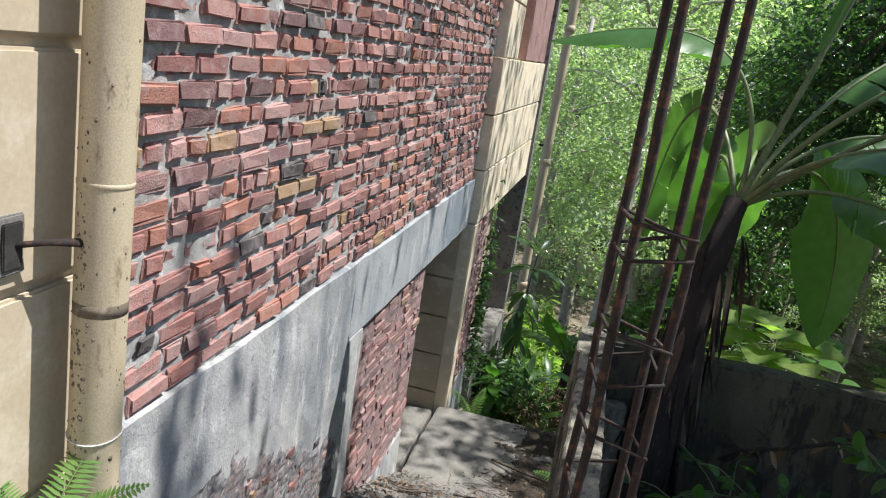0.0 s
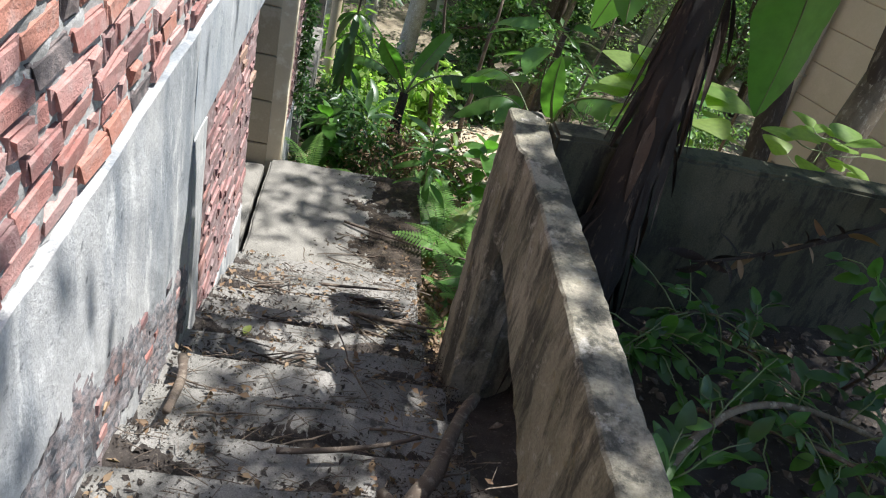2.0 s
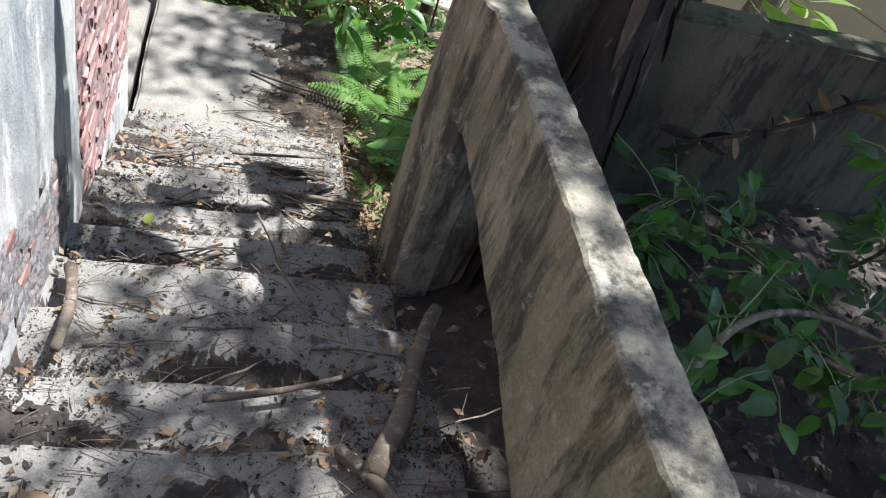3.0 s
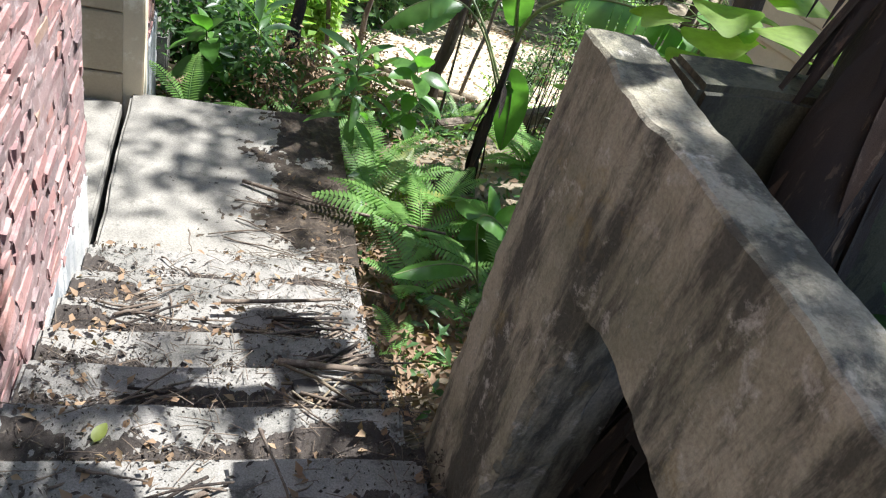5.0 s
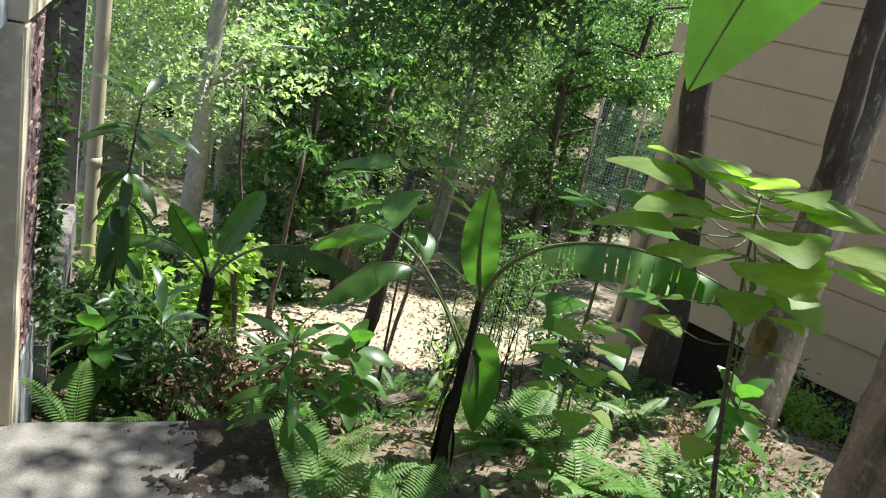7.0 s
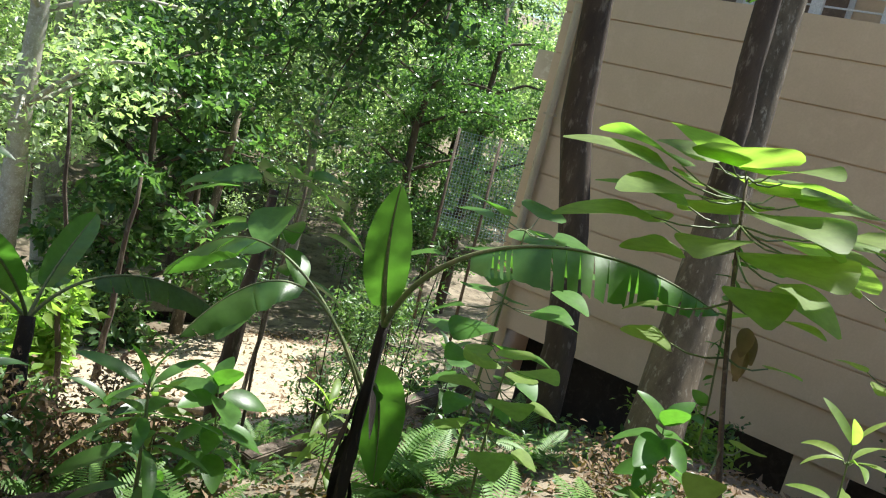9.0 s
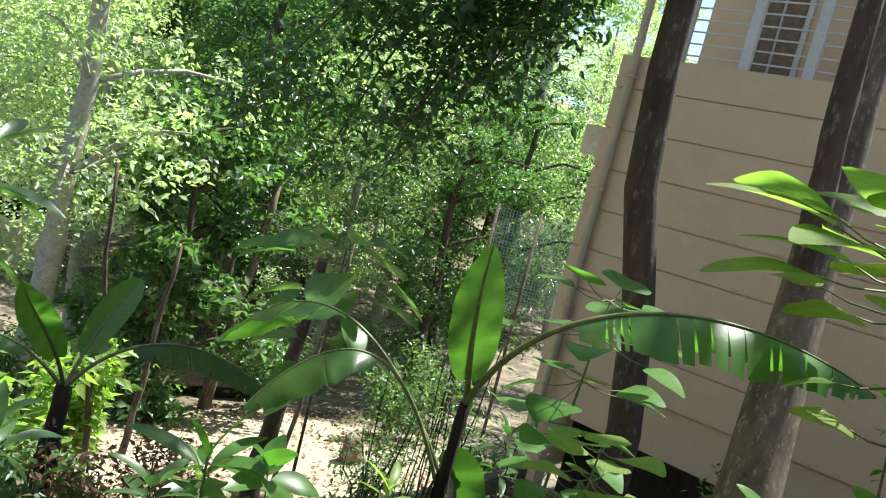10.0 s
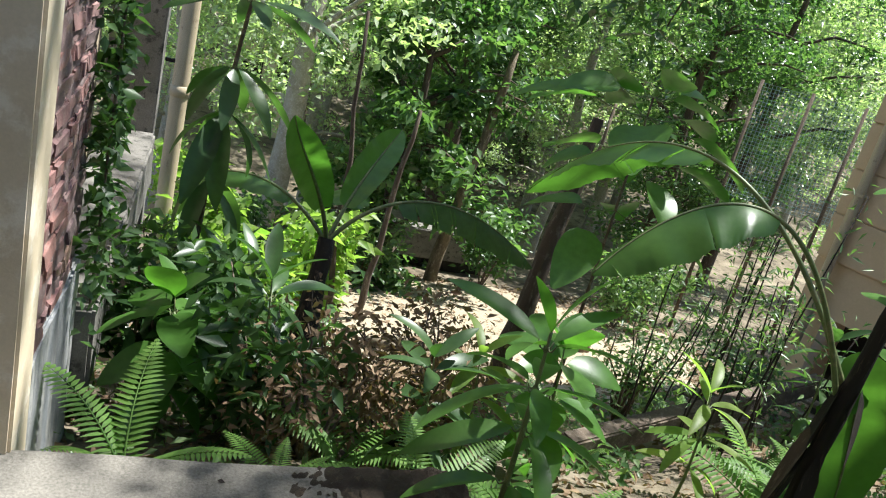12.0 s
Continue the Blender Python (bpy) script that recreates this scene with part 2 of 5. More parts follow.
def thing(name, label, category, at=(0, 0, 0), group="", kind=""):
    ob = new(name)
    ob.empty_display_size = 0.1
    ob.location = at
    return tagged(ob, label, category, group, kind)


def part(name, me, parent, label="", at=None, turn=None):
    """Links a mesh (or bmesh-made mesh) under a thing; the thing's own place is its origin."""
    ob = new(name, me)
    ob.parent = parent
    if at is not None:
        ob.location = at
    if turn is not None:
        ob.rotation_euler = turn
    if label:
        ob["label"] = label
    return ob


def single(name, me, label, category, at=(0, 0, 0), group="", kind="", turn=None):
    ob = new(name, me)
    ob.location = at
    if turn is not None:
        ob.rotation_euler = turn
    return tagged(ob, label, category, group, kind)


def rough_box(name, lo, hi, material, step=0.12, amp=0.006, bevel=0.012, seed=0):
    """A box cut into a grid, with worn edges and an uneven face."""
    lo, hi = Vector(lo), Vector(hi)
    bm = bmesh.new()
    bmesh.ops.create_cube(bm, size=1.0, matrix=Matrix.Translation((lo + hi) / 2) @ Matrix.Diagonal((*(hi - lo), 1)))
    if bevel:
        bmesh.ops.bevel(bm, geom=bm.edges[:], offset=bevel, segments=2, affect='EDGES')
    for axis in range(3):
        n = int((hi[axis] - lo[axis]) / step)
        for i in range(1, n):
            co = lo.copy()
            co[axis] = lo[axis] + (hi[axis] - lo[axis]) * i / n
            no = Vector((0, 0, 0))
            no[axis] = 1
            bmesh.ops.bisect_plane(bm, geom=bm.verts[:] + bm.edges[:] + bm.faces[:], plane_co=co, plane_no=no, dist=1e-5)
    for v in bm.verts:
        p = v.co * 4 + Vector((seed * 7.1, 3, 1))
        v.co += amp * noise.noise_vector(p) + 0.5 * amp * noise.noise_vector(p * 4)
    me = bpy.data.meshes.new(name)
    bm.to_mesh(me)
    bm.free()
    me.materials.append(material)
    return me


def plain_box(name, lo, hi, material, bevel=0.006):
    return rough_box(name, lo, hi, material, 99, 0, bevel)


def tube_data(points, radii, n=8, wob=0.0):
    """Vertices and faces of a tapered tube along points."""
    pts = [Vector(p) for p in points]
    verts, faces = [], []
    side = None
    for i, p in enumerate(pts):
        d = (pts[min(i + 1, len(pts) - 1)] - pts[max(i - 1, 0)]).normalized()
        if side is None:
            side = d.orthogonal().normalized()
        side = (side - d * side.dot(d)).normalized()
        up = d.cross(side)
        for k in range(n):
            a = 2 * math.pi * k / n
            r = radii[i] * (1 + wob * noise.noise(p * 9 + Vector((math.cos(a), math.sin(a), 0)) * 1.5))
            verts.append(p + side * (r * math.cos(a)) + up * (r * math.sin(a)))
    for i in range(len(pts) - 1):
        for k in range(n):
            a, b = i * n + k, i * n + (k + 1) % n
            faces.append((a, b, b + n, a + n))
    faces.append(tuple(range(n))[::-1])
    faces.append(tuple(range((len(pts) - 1) * n, len(pts) * n)))
    return verts, faces


def tube(name, points, radii, material, n=8, wob=0.0):
    v, f = tube_data(points, radii, n, wob)
    return mesh_of(name, v, f, material, True)


class Bag:
    """Collects many small pieces into one mesh."""

    def __init__(self):
        self.v, self.f = [], []

    def add(self, verts, faces):
        o = len(self.v)
        self.v.extend(verts)
        self.f.extend([tuple(i + o for i in f) for f in faces])

    def mesh(self, name, material, smooth=False):
        return mesh_of(name, self.v, self.f, material, smooth)


def bend_path(a, b, sag=0.0, n=6, wobble=0.0, rng=random):
    a, b = Vector(a), Vector(b)
    out = []
    for i in range(n + 1):
        s = i / n
        p = a.lerp(b, s) + Vector((0, 0, sag * 4 * s * (1 - s)))
        if 0 < i < n and wobble:
            p += Vector((rng.uniform(-1, 1), rng.uniform(-1, 1), rng.uniform(-1, 1))) * wobble
        out.append(p)
    return out


def bez(p, n=14):
    """Points along a curve that passes near the control points."""
    p = [Vector(q) for q in p]
    out = []
    for i in range(n + 1):
        s = i / n
        q = p
        while len(q) > 1:
            q = [a.lerp(b, s) for a, b in zip(q, q[1:])]
        out.append(q[0])
    return out


def blade(base, along, up, length, width, droop=0.3, fold=0.2, n=6, shape=0.5, curl=0.0, tears=0, rng=random):
    """A leaf blade with a midrib fold, n segments long; droop bends it down along its length."""
    along = Vector(along).normalized()
    up = Vector(up)
    side = along.cross(up).normalized()
    up = side.cross(along)
    verts, faces = [], []
    p = Vector(base)
    d = along.copy()
    for i in range(n + 1):
        s = i / n
        w = width * 0.5 * (math.sin(math.pi * min(1, s ** shape * 0.97 + 0.015)) ** 0.75)
        u = side.cross(d).normalized()
        wave = curl * math.sin(s * 9 + base[0] * 7)
        verts += [p + side * w + u * (w * (fold + wave)), p.copy(), p - side * w + u * (w * (fold - wave))]
        d = (d + Vector((0, 0, -droop / n))).normalized()
        p = p + d * (length / n)
    for i in range(n):
        a = i * 3
        faces += [(a, a + 1, a + 4, a + 3), (a + 1, a + 2, a + 5, a + 4)]
    return verts, faces


def leaf_cloud(name, centres, size, material, rng, flat=0.5, aspect=0.45, plain=False):
    """Small folded leaves at many places, as one mesh."""
    c = np.asarray(centres, dtype=float)
    k = len(c)
    ax = rng.normal(size=(k, 3))
    ax[:, 2] *= 0.6
    ax[:, 2] -= 0.35
    ax /= np.linalg.norm(ax, axis=1)[:, None]
    up = rng.normal(size=(k, 3)) * flat + np.array([0, 0, 1.0])
    sd = np.cross(ax, up)
    sd /= np.linalg.norm(sd, axis=1)[:, None]
    nn = np.cross(sd, ax)
    ln = size * rng.uniform(0.6, 1.3, size=(k, 1))
    wd = ln * aspect * 0.5
    v = np.empty((k, 6, 3))
    v[:, 0] = c
    v[:, 1] = c + ax * ln * 0.4 + sd * wd + nn * wd * 0.35
    v[:, 2] = c + ax * ln * 0.4 - nn * ln * 0.03
    v[:, 3] = c + ax * ln * 0.4 - sd * wd + nn * wd * 0.35
    v[:, 4] = c + ax * ln * 0.75 + sd * wd * 0.6 - nn * ln * 0.05
    v[:, 5] = c + ax * ln - nn * ln * 0.12
    idx = np.arange(k)[:, None] * 6
    if plain:
        v[:, 4] = v[:, 5]
        v[:, 1] += ax * ln * 0.12
        v[:, 3] += ax * ln * 0.05
        f = np.concatenate([idx + np.array([0, 5, 1]), idx + np.array([0, 3, 5])])
    else:
        f = np.concatenate([idx + np.array([0, 2, 1]), idx + np.array([0, 3, 2]), idx + np.array([1, 2, 5]), idx + np.array([2, 3, 5])])
    me = bpy.data.meshes.new(name)
    me.vertices.add(k * 6)
    me.vertices.foreach_set("co", v.reshape(-1))
    nf = len(f)
    me.loops.add(nf * 3)
    me.loops.foreach_set("vertex_index", f.reshape(-1).astype(np.int32))
    me.polygons.add(nf)
    me.polygons.foreach_set("loop_start", np.arange(nf, dtype=np.int32) * 3)
    me.materials.append(material)
    me.update()
    me.validate()
    return me

# ---- ground ----
NOSE = [6.02, 5.64, 5.33, 5.02, 4.73, 4.45, 4.15, 3.82, 3.44, 3.06, 2.77, 2.44, 2.11, 1.80, 1.50]
LANDING = -0.09
TOP = 2.10
WALL = -1.26


def stair_z(y):
    return 1.42 - 0.4527 * (y - 3.018)


def smooth(a, b, x):
    s = min(1, max(0, (x - a) / (b - a)))
    return s * s * (3 - 2 * s)


PROFILE = [(-40, 2.0), (1, 2.0), (2, 1.5), (4.3, 0.55), (6, -0.12), (7.7, -0.40), (9, -0.85), (10.5, -1.55), (12, -2.25), (13.5, -2.95), (15, -3.3), (18, -3.75), (24, -4.6), (32, -4.2), (50, 1.0), (90, 12.0), (400, 20.0)]


def ground_z(x, y):
    for (a, za), (b, zb) in zip(PROFILE, PROFILE[1:]):
        if y <= b:
            s = max(0, (y - a) / (b - a))
            z = za + (zb - za) * s
            break
    else:
        z = PROFILE[-1][1]
    z += 0.07 * max(0, min(x, 4) - 1.5) * smooth(5, 8, y) * (1 - smooth(11, 15, y))
    z -= 0.34 * max(0, min(x, 8.5) - 4.3) * smooth(4, 6, y) * (1 - smooth(10, 14, y))
    if x < -1.4:
        z -= 0.4 * smooth(-1.4, -3, x)
    rough = 0.05 * noise.noise((x * 0.9, y * 0.9, 0)) + 0.03 * noise.noise((x * 3, y * 3, 4))
    return z + rough * (1 + 4 * smooth(20, 60, y))


def build_ground():
    xs = sorted(set([round(-6 + 0.25 * i, 3) for i in range(74)] + [-400, -200, -100, -60, -40, -28, -20, -14, -10, -8, 14, 17, 20, 25, 32, 42, 60, 100, 200, 400]))
    ys = sorted(set([round(-3 + 0.25 * i, 3) for i in range(108)] + [-400, -150, -60, -30, -15, -8, -5, 26, 29, 33, 38, 45, 55, 70, 90, 120, 200, 400]))
    verts, faces = [], []
    for y in ys:
        for x in xs:
            z = ground_z(x, y)
            if -1.6 < x < 0.3 and y < 7.9:
                z = min(z, (stair_z(max(y, 1.5)) if y < 6.4 else LANDING) - 0.4)
            verts.append((x, y, z))
    n = len(xs)
    for j in range(len(ys) - 1):
        for i in range(n - 1):
            a = j * n + i
            faces.append((a, a + 1, a + n + 1, a + n))
    return single("ground", mesh_of("ground", verts, faces, GROUND, True), "leaf-littered sloping forest floor of brown earth", "ground", kind="structure")


build_ground()

# ---- stairs and landing ----
stairs = thing("stairs", "worn concrete stairs strewn with dead leaves and twigs", "stairs", kind="structure")
srng = random.Random(5)
for i, y in enumerate(NOSE):
    z = stair_z(y)
    back = NOSE[i + 1] if i + 1 < len(NOSE) else y - 0.35
    right = [0.10, 0.06, 0.02, -0.01, -0.02, -0.02, 0.0, 0.02, 0.02, 0.0, -0.01, 0.0, 0.02, 0.03, 0.04][i]
    me = rough_box("step", (-1.27, back - 0.03, z - 0.34), (right + srng.uniform(-0.02, 0.02), y, z), CONCRETE, 0.09, 0.012, 0.02, i)
    part("step", me, stairs)
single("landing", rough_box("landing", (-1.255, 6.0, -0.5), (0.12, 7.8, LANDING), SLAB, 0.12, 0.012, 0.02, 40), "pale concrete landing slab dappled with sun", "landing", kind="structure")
single("upper_landing", rough_box("upper_landing", (-1.27, -3.0, 1.6), (0.3, 1.18, TOP), CONCRETE, 0.4, 0.008, 0.02, 41), "concrete landing at the head of the stairs", "landing", kind="structure")

# ---- the brick building beside the stairs ----
wall = thing("wall_west", "unplastered red brick wall with concrete beam beside stairs", "wall", kind="structure")
part("core", plain_box("core", (-1.62, 1.80, 1.9), (-1.30, 7.72, 5.6), MORTAR), wall)
part("core", plain_box("core", (-1.62, 1.80, -0.6), (-1.315, 6.15, 1.93), MORTAR), wall)
part("beam", rough_box("beam", (-1.56, 4.09, 1.96), (-1.246, 7.76, 2.44), BEAM, 0.10, 0.007, 0.0, 3), wall, "grey plastered concrete beam")
part("plaster", rough_box("plaster", (-1.50, 1.79, 0.3), (-1.2435, 4.10, 2.44), PLASTER, 0.10, 0.009, 0.0, 4), wall, "stained grey and white plaster over brick")
part("pilaster", rough_box("pilaster", (-1.50, 4.08, 0.3), (-1.2405, 4.36, 1.965), PLASTER, 0.1, 0.008, 0.012, 5), wall, "white plastered pilaster")
part("skirt", rough_box("skirt", (-1.5, 4.34, -0.5), (-1.272, 6.12, 0.42), PLASTER, 0.1, 0.01, 0.01, 6), wall, "pale plaster skirt")

jamb = thing("wall_jamb", "cream painted pillar and reveal of a doorway", "wall", kind="structure")
part("pillar", rough_box("pillar", (-1.50, 7.76, -0.6), (-1.17, 7.99, 1.97), CREAM_PALE, 0.25, 0.003, 0.01, 7), jamb)
for k in range(9):
    part("panel", plain_box("panel", (-2.9, 7.73, -0.35 + 0.43 * k), (-1.30, 7.78, -0.35 + 0.43 * k + 0.415), CREAM), jamb)
part("reveal", plain_box("reveal", (-2.9, 7.78, -0.6), (-1.48, 7.9, 3.4), CREAM), jamb)
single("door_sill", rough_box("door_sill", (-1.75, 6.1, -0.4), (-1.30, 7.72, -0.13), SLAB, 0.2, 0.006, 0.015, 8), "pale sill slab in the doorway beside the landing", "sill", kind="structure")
single("wall_inner", plain_box("wall_inner", (-3.1, 5.5, -0.6), (-2.9, 7.9, 2.4), CREAM), "cream inner wall behind doorway", "wall", kind="structure")
# ceiling, south wall and floor added to keep daylight off the doorway panels
single("ceiling_inner", plain_box("ceiling_inner", (-3.1, 5.5, 2.0), (-1.62, 7.73, 2.12), CONCRETE), "unseen ceiling added to shade the doorway panels", "ceiling", kind="structure")
single("wall_inner_south", plain_box("wall_inner_south", (-2.9, 5.38, -0.6), (-1.62, 5.5, 2.12), CREAM), "unseen inner wall added to close off light behind doorway", "wall", kind="structure")
single("floor_inner", plain_box("floor_inner", (-2.9, 6.0, -0.4), (-1.75, 7.73, -0.2), CONCRETE), "bare concrete floor behind doorway", "floor", kind="structure")

near = thing("wall_near", "cream plastered wall with horizontal grooves", "wall", kind="structure")
part("core", plain_box("core", (-1.62, -6.0, 1.4), (-1.275, 1.80, 5.6), CREAM), near)
for k in range(7):
    z0 = 1.30 + 0.57 * k
    part("panel", rough_box("panel", (-1.35, -6.0, z0), (-1.255, 1.79, z0 + 0.545), CREAM, 0.5, 0.002, 0.008, k), near)

far = thing("wall_far", "brick wall bay with cream beam and grey column, vine covered", "wall", kind="structure")
part("core", plain_box("core", (-1.5, 7.99, -0.8), (-1.22, 8.9, 1.97), MORTAR), far)
part("base", rough_box("base", (-1.5, 7.99, -0.9), (-1.175, 8.9, 0.05), PLASTER, 0.1, 0.01, 0.01, 9), far)
for k in range(3):
    part("board", rough_box("board", (-1.5, 7.765, 1.98 + 0.56 * k), (-1.165, 12.2, 2.528 + 0.56 * k), CREAM_PALE, 0.3, 0.004, 0.008, 10 + k), far, "cream grooved spandrel")
for k in range(4):
    part("jamb_board", rough_box("jamb_board", (-1.5, 7.765, 3.66 + 0.56 * k), (-1.165, 8.75, 4.208 + 0.56 * k), CREAM_PALE, 0.3, 0.004, 0.008, 14 + k), far, "cream grooved jamb")
part("column", rough_box("column", (-1.5, 11.9, -3.5), (-1.13, 12.25, 5.6), CONCRETE, 0.2, 0.008, 0.015, 11), far, "grey concrete column")
part("back", plain_box("back", (-1.9, 8.9, -3.5), (-1.55, 11.9, 2.0), CREAM), far)
part("upper_wall", rough_box("upper_wall", (-1.5, 9.7, 3.66), (-1.19, 11.9, 5.6), BRICK_LOW, 0.12, 0.01, 0.01, 12), far)
part("window_back", plain_box("window_back", (-1.9, 8.75, 3.66), (-1.45, 9.7, 5.6), CREAM), far)
part("sill_beam", rough_box("sill_beam", (-1.45, 8.9, -0.6), (-1.1, 11.9, -0.2), CONCRETE, 0.2, 0.01, 0.015, 13), far)

# ---- parapet, post, back wall and planting bed ----
parapet = thing("parapet", "weathered concrete parapet wall with a leaning post", "parapet", kind="structure")


def parapet_panel():
    bm = bmesh.new()
    prof = [(1.55, 1.40), (2.5, 1.64), (3.0, 1.76), (3.72, 1.87), (3.84, 1.84), (3.90, 0.3), (4.30, 0.3), (4.30, 2.29), (1.55, 2.29)]
    lo = [bm.verts.new((0.06, y, z)) for y, z in prof]
    hi = [bm.verts.new((0.205, y, z)) for y, z in prof]
    bm.faces.new(lo)
    bm.faces.new(hi[::-1])
    for i in range(len(prof)):
        j = (i + 1) % len(prof)
        bm.faces.new((lo[j], lo[i], hi[i], hi[j]))
    bmesh.ops.recalc_face_normals(bm, faces=bm.faces[:])
    bmesh.ops.bevel(bm, geom=bm.edges[:], offset=0.009, segments=1, affect='EDGES')
    for axis, a, b, n in ((0, 0.06, 0.205, 5), (1, 1.55, 4.3, 84), (2, 0.3, 2.29, 60)):
        for i in range(1, n):
            co, no = Vector((0, 0, 0)), Vector((0, 0, 0))
            co[axis], no[axis] = a + (b - a) * i / n, 1
            bmesh.ops.bisect_plane(bm, geom=bm.verts[:] + bm.edges[:] + bm.faces[:], plane_co=co, plane_no=no, dist=1e-5)
    for v in bm.verts:
        v.co += 0.008 * noise.noise_vector(v.co * 4) + 0.006 * noise.noise_vector(v.co * 14) + 0.005 * noise.noise_vector(v.co * 33)
    for v in bm.verts:
        if v.co.x < 0.1 and v.co.y > 3.86 + 0.10 * (1.85 - v.co.z) * (-1 if v.co.z > 1.85 else 0) + 0.07 * noise.noise((v.co.z * 7, 1, 2)):
            v.co.x -= 0.02
    me = bpy.data.meshes.new("panel")
    bm.to_mesh(me)
    bm.free()
    me.materials.append(MOSSY)
    return me


part("panel", parapet_panel(), parapet, "grey weathered concrete panel")
part("post", rough_box("post", (0.10, 3.925, 0.2), (0.36, 4.05, 2.0), MOSSY, 0.08, 0.006, 0.012, 14), parapet, "concrete post at the parapet's corner")
single("wall_back", rough_box("wall_back", (0.215, 4.06, 0.4), (3.4, 4.22, 2.31), DARKWALL, 0.15, 0.012, 0.015, 16), "dark streaked concrete garden wall behind planting bed", "wall", kind="structure")


def bed_z(x, y):
    low = min(1.42, stair_z(max(y, 1.6)) - 0.12)
    return low + (1.47 - low) * smooth(0.22, 0.8, x) + 0.05 * noise.noise((x * 2, y * 2, 1)) + 0.025 * noise.noise((x * 7, y * 7, 2)) + 0.04 * x


def build_bed():
    verts, faces = [], []
    nx, ny = 46, 60
    for j in range(ny + 1):
        for i in range(nx + 1):
            x, y = -0.04 + 3.46 * i / nx, -1.5 + 5.57 * j / ny
            z = bed_z(x, y)
            verts.append((x, y, z))
    for j in range(ny):
        for i in range(nx):
            a = j * (nx + 1) + i
            faces.append((a, a + 1, a + nx + 2, a + nx + 1))
    single("planting_bed", mesh_of("planting_bed", verts, faces, HUMUS, True), "dark soil bed covered in fallen branches", "soil", kind="structure")


build_bed()

# ---- drainpipe, rebar ----
pipe = thing("drainpipe", "cream painted drainpipe with wire tie and mud marks", "drainpipe", (-1.14, 1.60, 0))
part("pipe", tube("pipe", [(0, 0, 1.6 + 0.2 * i) for i in range(21)], [0.065] * 21, PIPE, 24), pipe)
part("socket", tube("socket", [(0, 0, 3.255), (0, 0, 3.257), (0, 0, 3.267), (0, 0, 3.269)], [0.0645, 0.0665, 0.0665, 0.0645], PIPE, 24), pipe)
part("tape", tube("tape", [(0, 0, 2.935), (0, 0, 2.9352), (0, 0, 2.968), (0, 0, 2.9682)], [0.0645, 0.0652, 0.0652, 0.0645], SOIL_DRY, 24), pipe, "grubby tape band")
mud = Bag()
mrr = random.Random(3)
for k in range(300):
    z = 2.2 + abs(mrr.gauss(0, 0.62))
    a = mrr.gauss(-1.75, 0.22) if mrr.random() < 0.75 else mrr.uniform(-3, 0.6)
    r = mrr.uniform(0.0015, 0.0055) * (1.5 if mrr.random() < 0.1 else 1)
    o = Vector((0.065 * math.cos(a), 0.065 * math.sin(a), z))
    n_, s_ = Vector((math.cos(a), math.sin(a), 0)), Vector((-math.sin(a), math.cos(a), 0))
    ring = [o + (s_ * math.cos(q) + Vector((0, 0, 1.3)) * math.sin(q)) * r * mrr.uniform(0.7, 1.3) - n_ * 0.001 for q in (0, 1.05, 2.1, 3.14, 4.2, 5.2)]
    mud.add(ring + [o + n_ * r * 0.7], [(i, (i + 1) % 6, 6) for i in range(6)])
tagged(part("mud", mud.mesh("mud", SOIL_DRY), pipe, "dried mud spatters"), kind="stuff")
part("wire_tie", tube("wire_tie", [(0.0672 * math.cos(a), 0.0672 * math.sin(a), 2.605 + 0.01 * math.sin(a)) for a in [k * math.pi / 12 for k in range(25)]], [0.002] * 25, WHITE_PAINT, 6), pipe)

pipe2 = thing("far_drainpipe", "thin yellowish drainpipe at the wall's far corner", "drainpipe", (-1.02, 13.4, 0))
part("pipe", tube("pipe", [(0.0, 0, -4.0 + 0.5 * i) for i in range(20)], [0.08] * 20, PIPE, 14), pipe2)
for z in (-2.4, -0.2, 2.0, 4.2):
    part("socket", tube("socket", [(0, 0, z), (0, 0, z + 0.004), (0, 0, z + 0.10), (0, 0, z + 0.104)], [0.081, 0.09, 0.09, 0.081], PIPE, 14), pipe2)
    part("clamp", plain_box("clamp", (-0.16, -0.03, z + 0.3), (0.0, 0.03, z + 0.33), RUST, 0.004), pipe2, "rusty clamp")

cage = thing("rebar_cage", "rusty reinforcement bars with wire stirrups standing up", "rebar", (0.12, 1.43, 0))
RB = [(-0.050, -0.08), (-0.071, 0.04), (0.052, -0.07), (0.030, 0.04)]
for i, (x, y) in enumerate(RB):
    rr = random.Random(i)
    part("bar", tube("bar", [(x + rr.uniform(-0.004, 0.004), y + rr.uniform(-0.004, 0.004), 1.4 + 0.15 * k) for k in range(26)], [0.0085 * (1 + 0.12 * (k % 2)) for k in range(26)], RUST, 8, 0.3), cage)
for k in range(16):
    z = 1.72 + 0.24 * (k // 2) + (0.035 if k % 2 else 0.0) * (1 + (k % 3))
    loop = [(RB[a][0] * 1.12, RB[a][1] * 1.12, z + 0.02 * math.sin(k * 3 + a)) for a in (0, 1, 3, 2, 0)]
    part("stirrup", tube("stirrup", loop, [0.004] * 5, RUST, 6), cage)

# ---- the house across the slope ----
SHUTTER = weathered("brown_shutter", (0.20, 0.13, 0.085), (0.15, 0.10, 0.065), (0.26, 0.18, 0.12), 0.6, 2, 1)
HC = Vector((6.3, 13.0, 0))
HH = Vector((0.372, -0.928, 0))
HT = math.atan2(HH.y, HH.x)
house = thing("house", "tan house with grooved boarded wall and open balcony", "house", HC)
house.rotation_euler = (0, 0, HT)
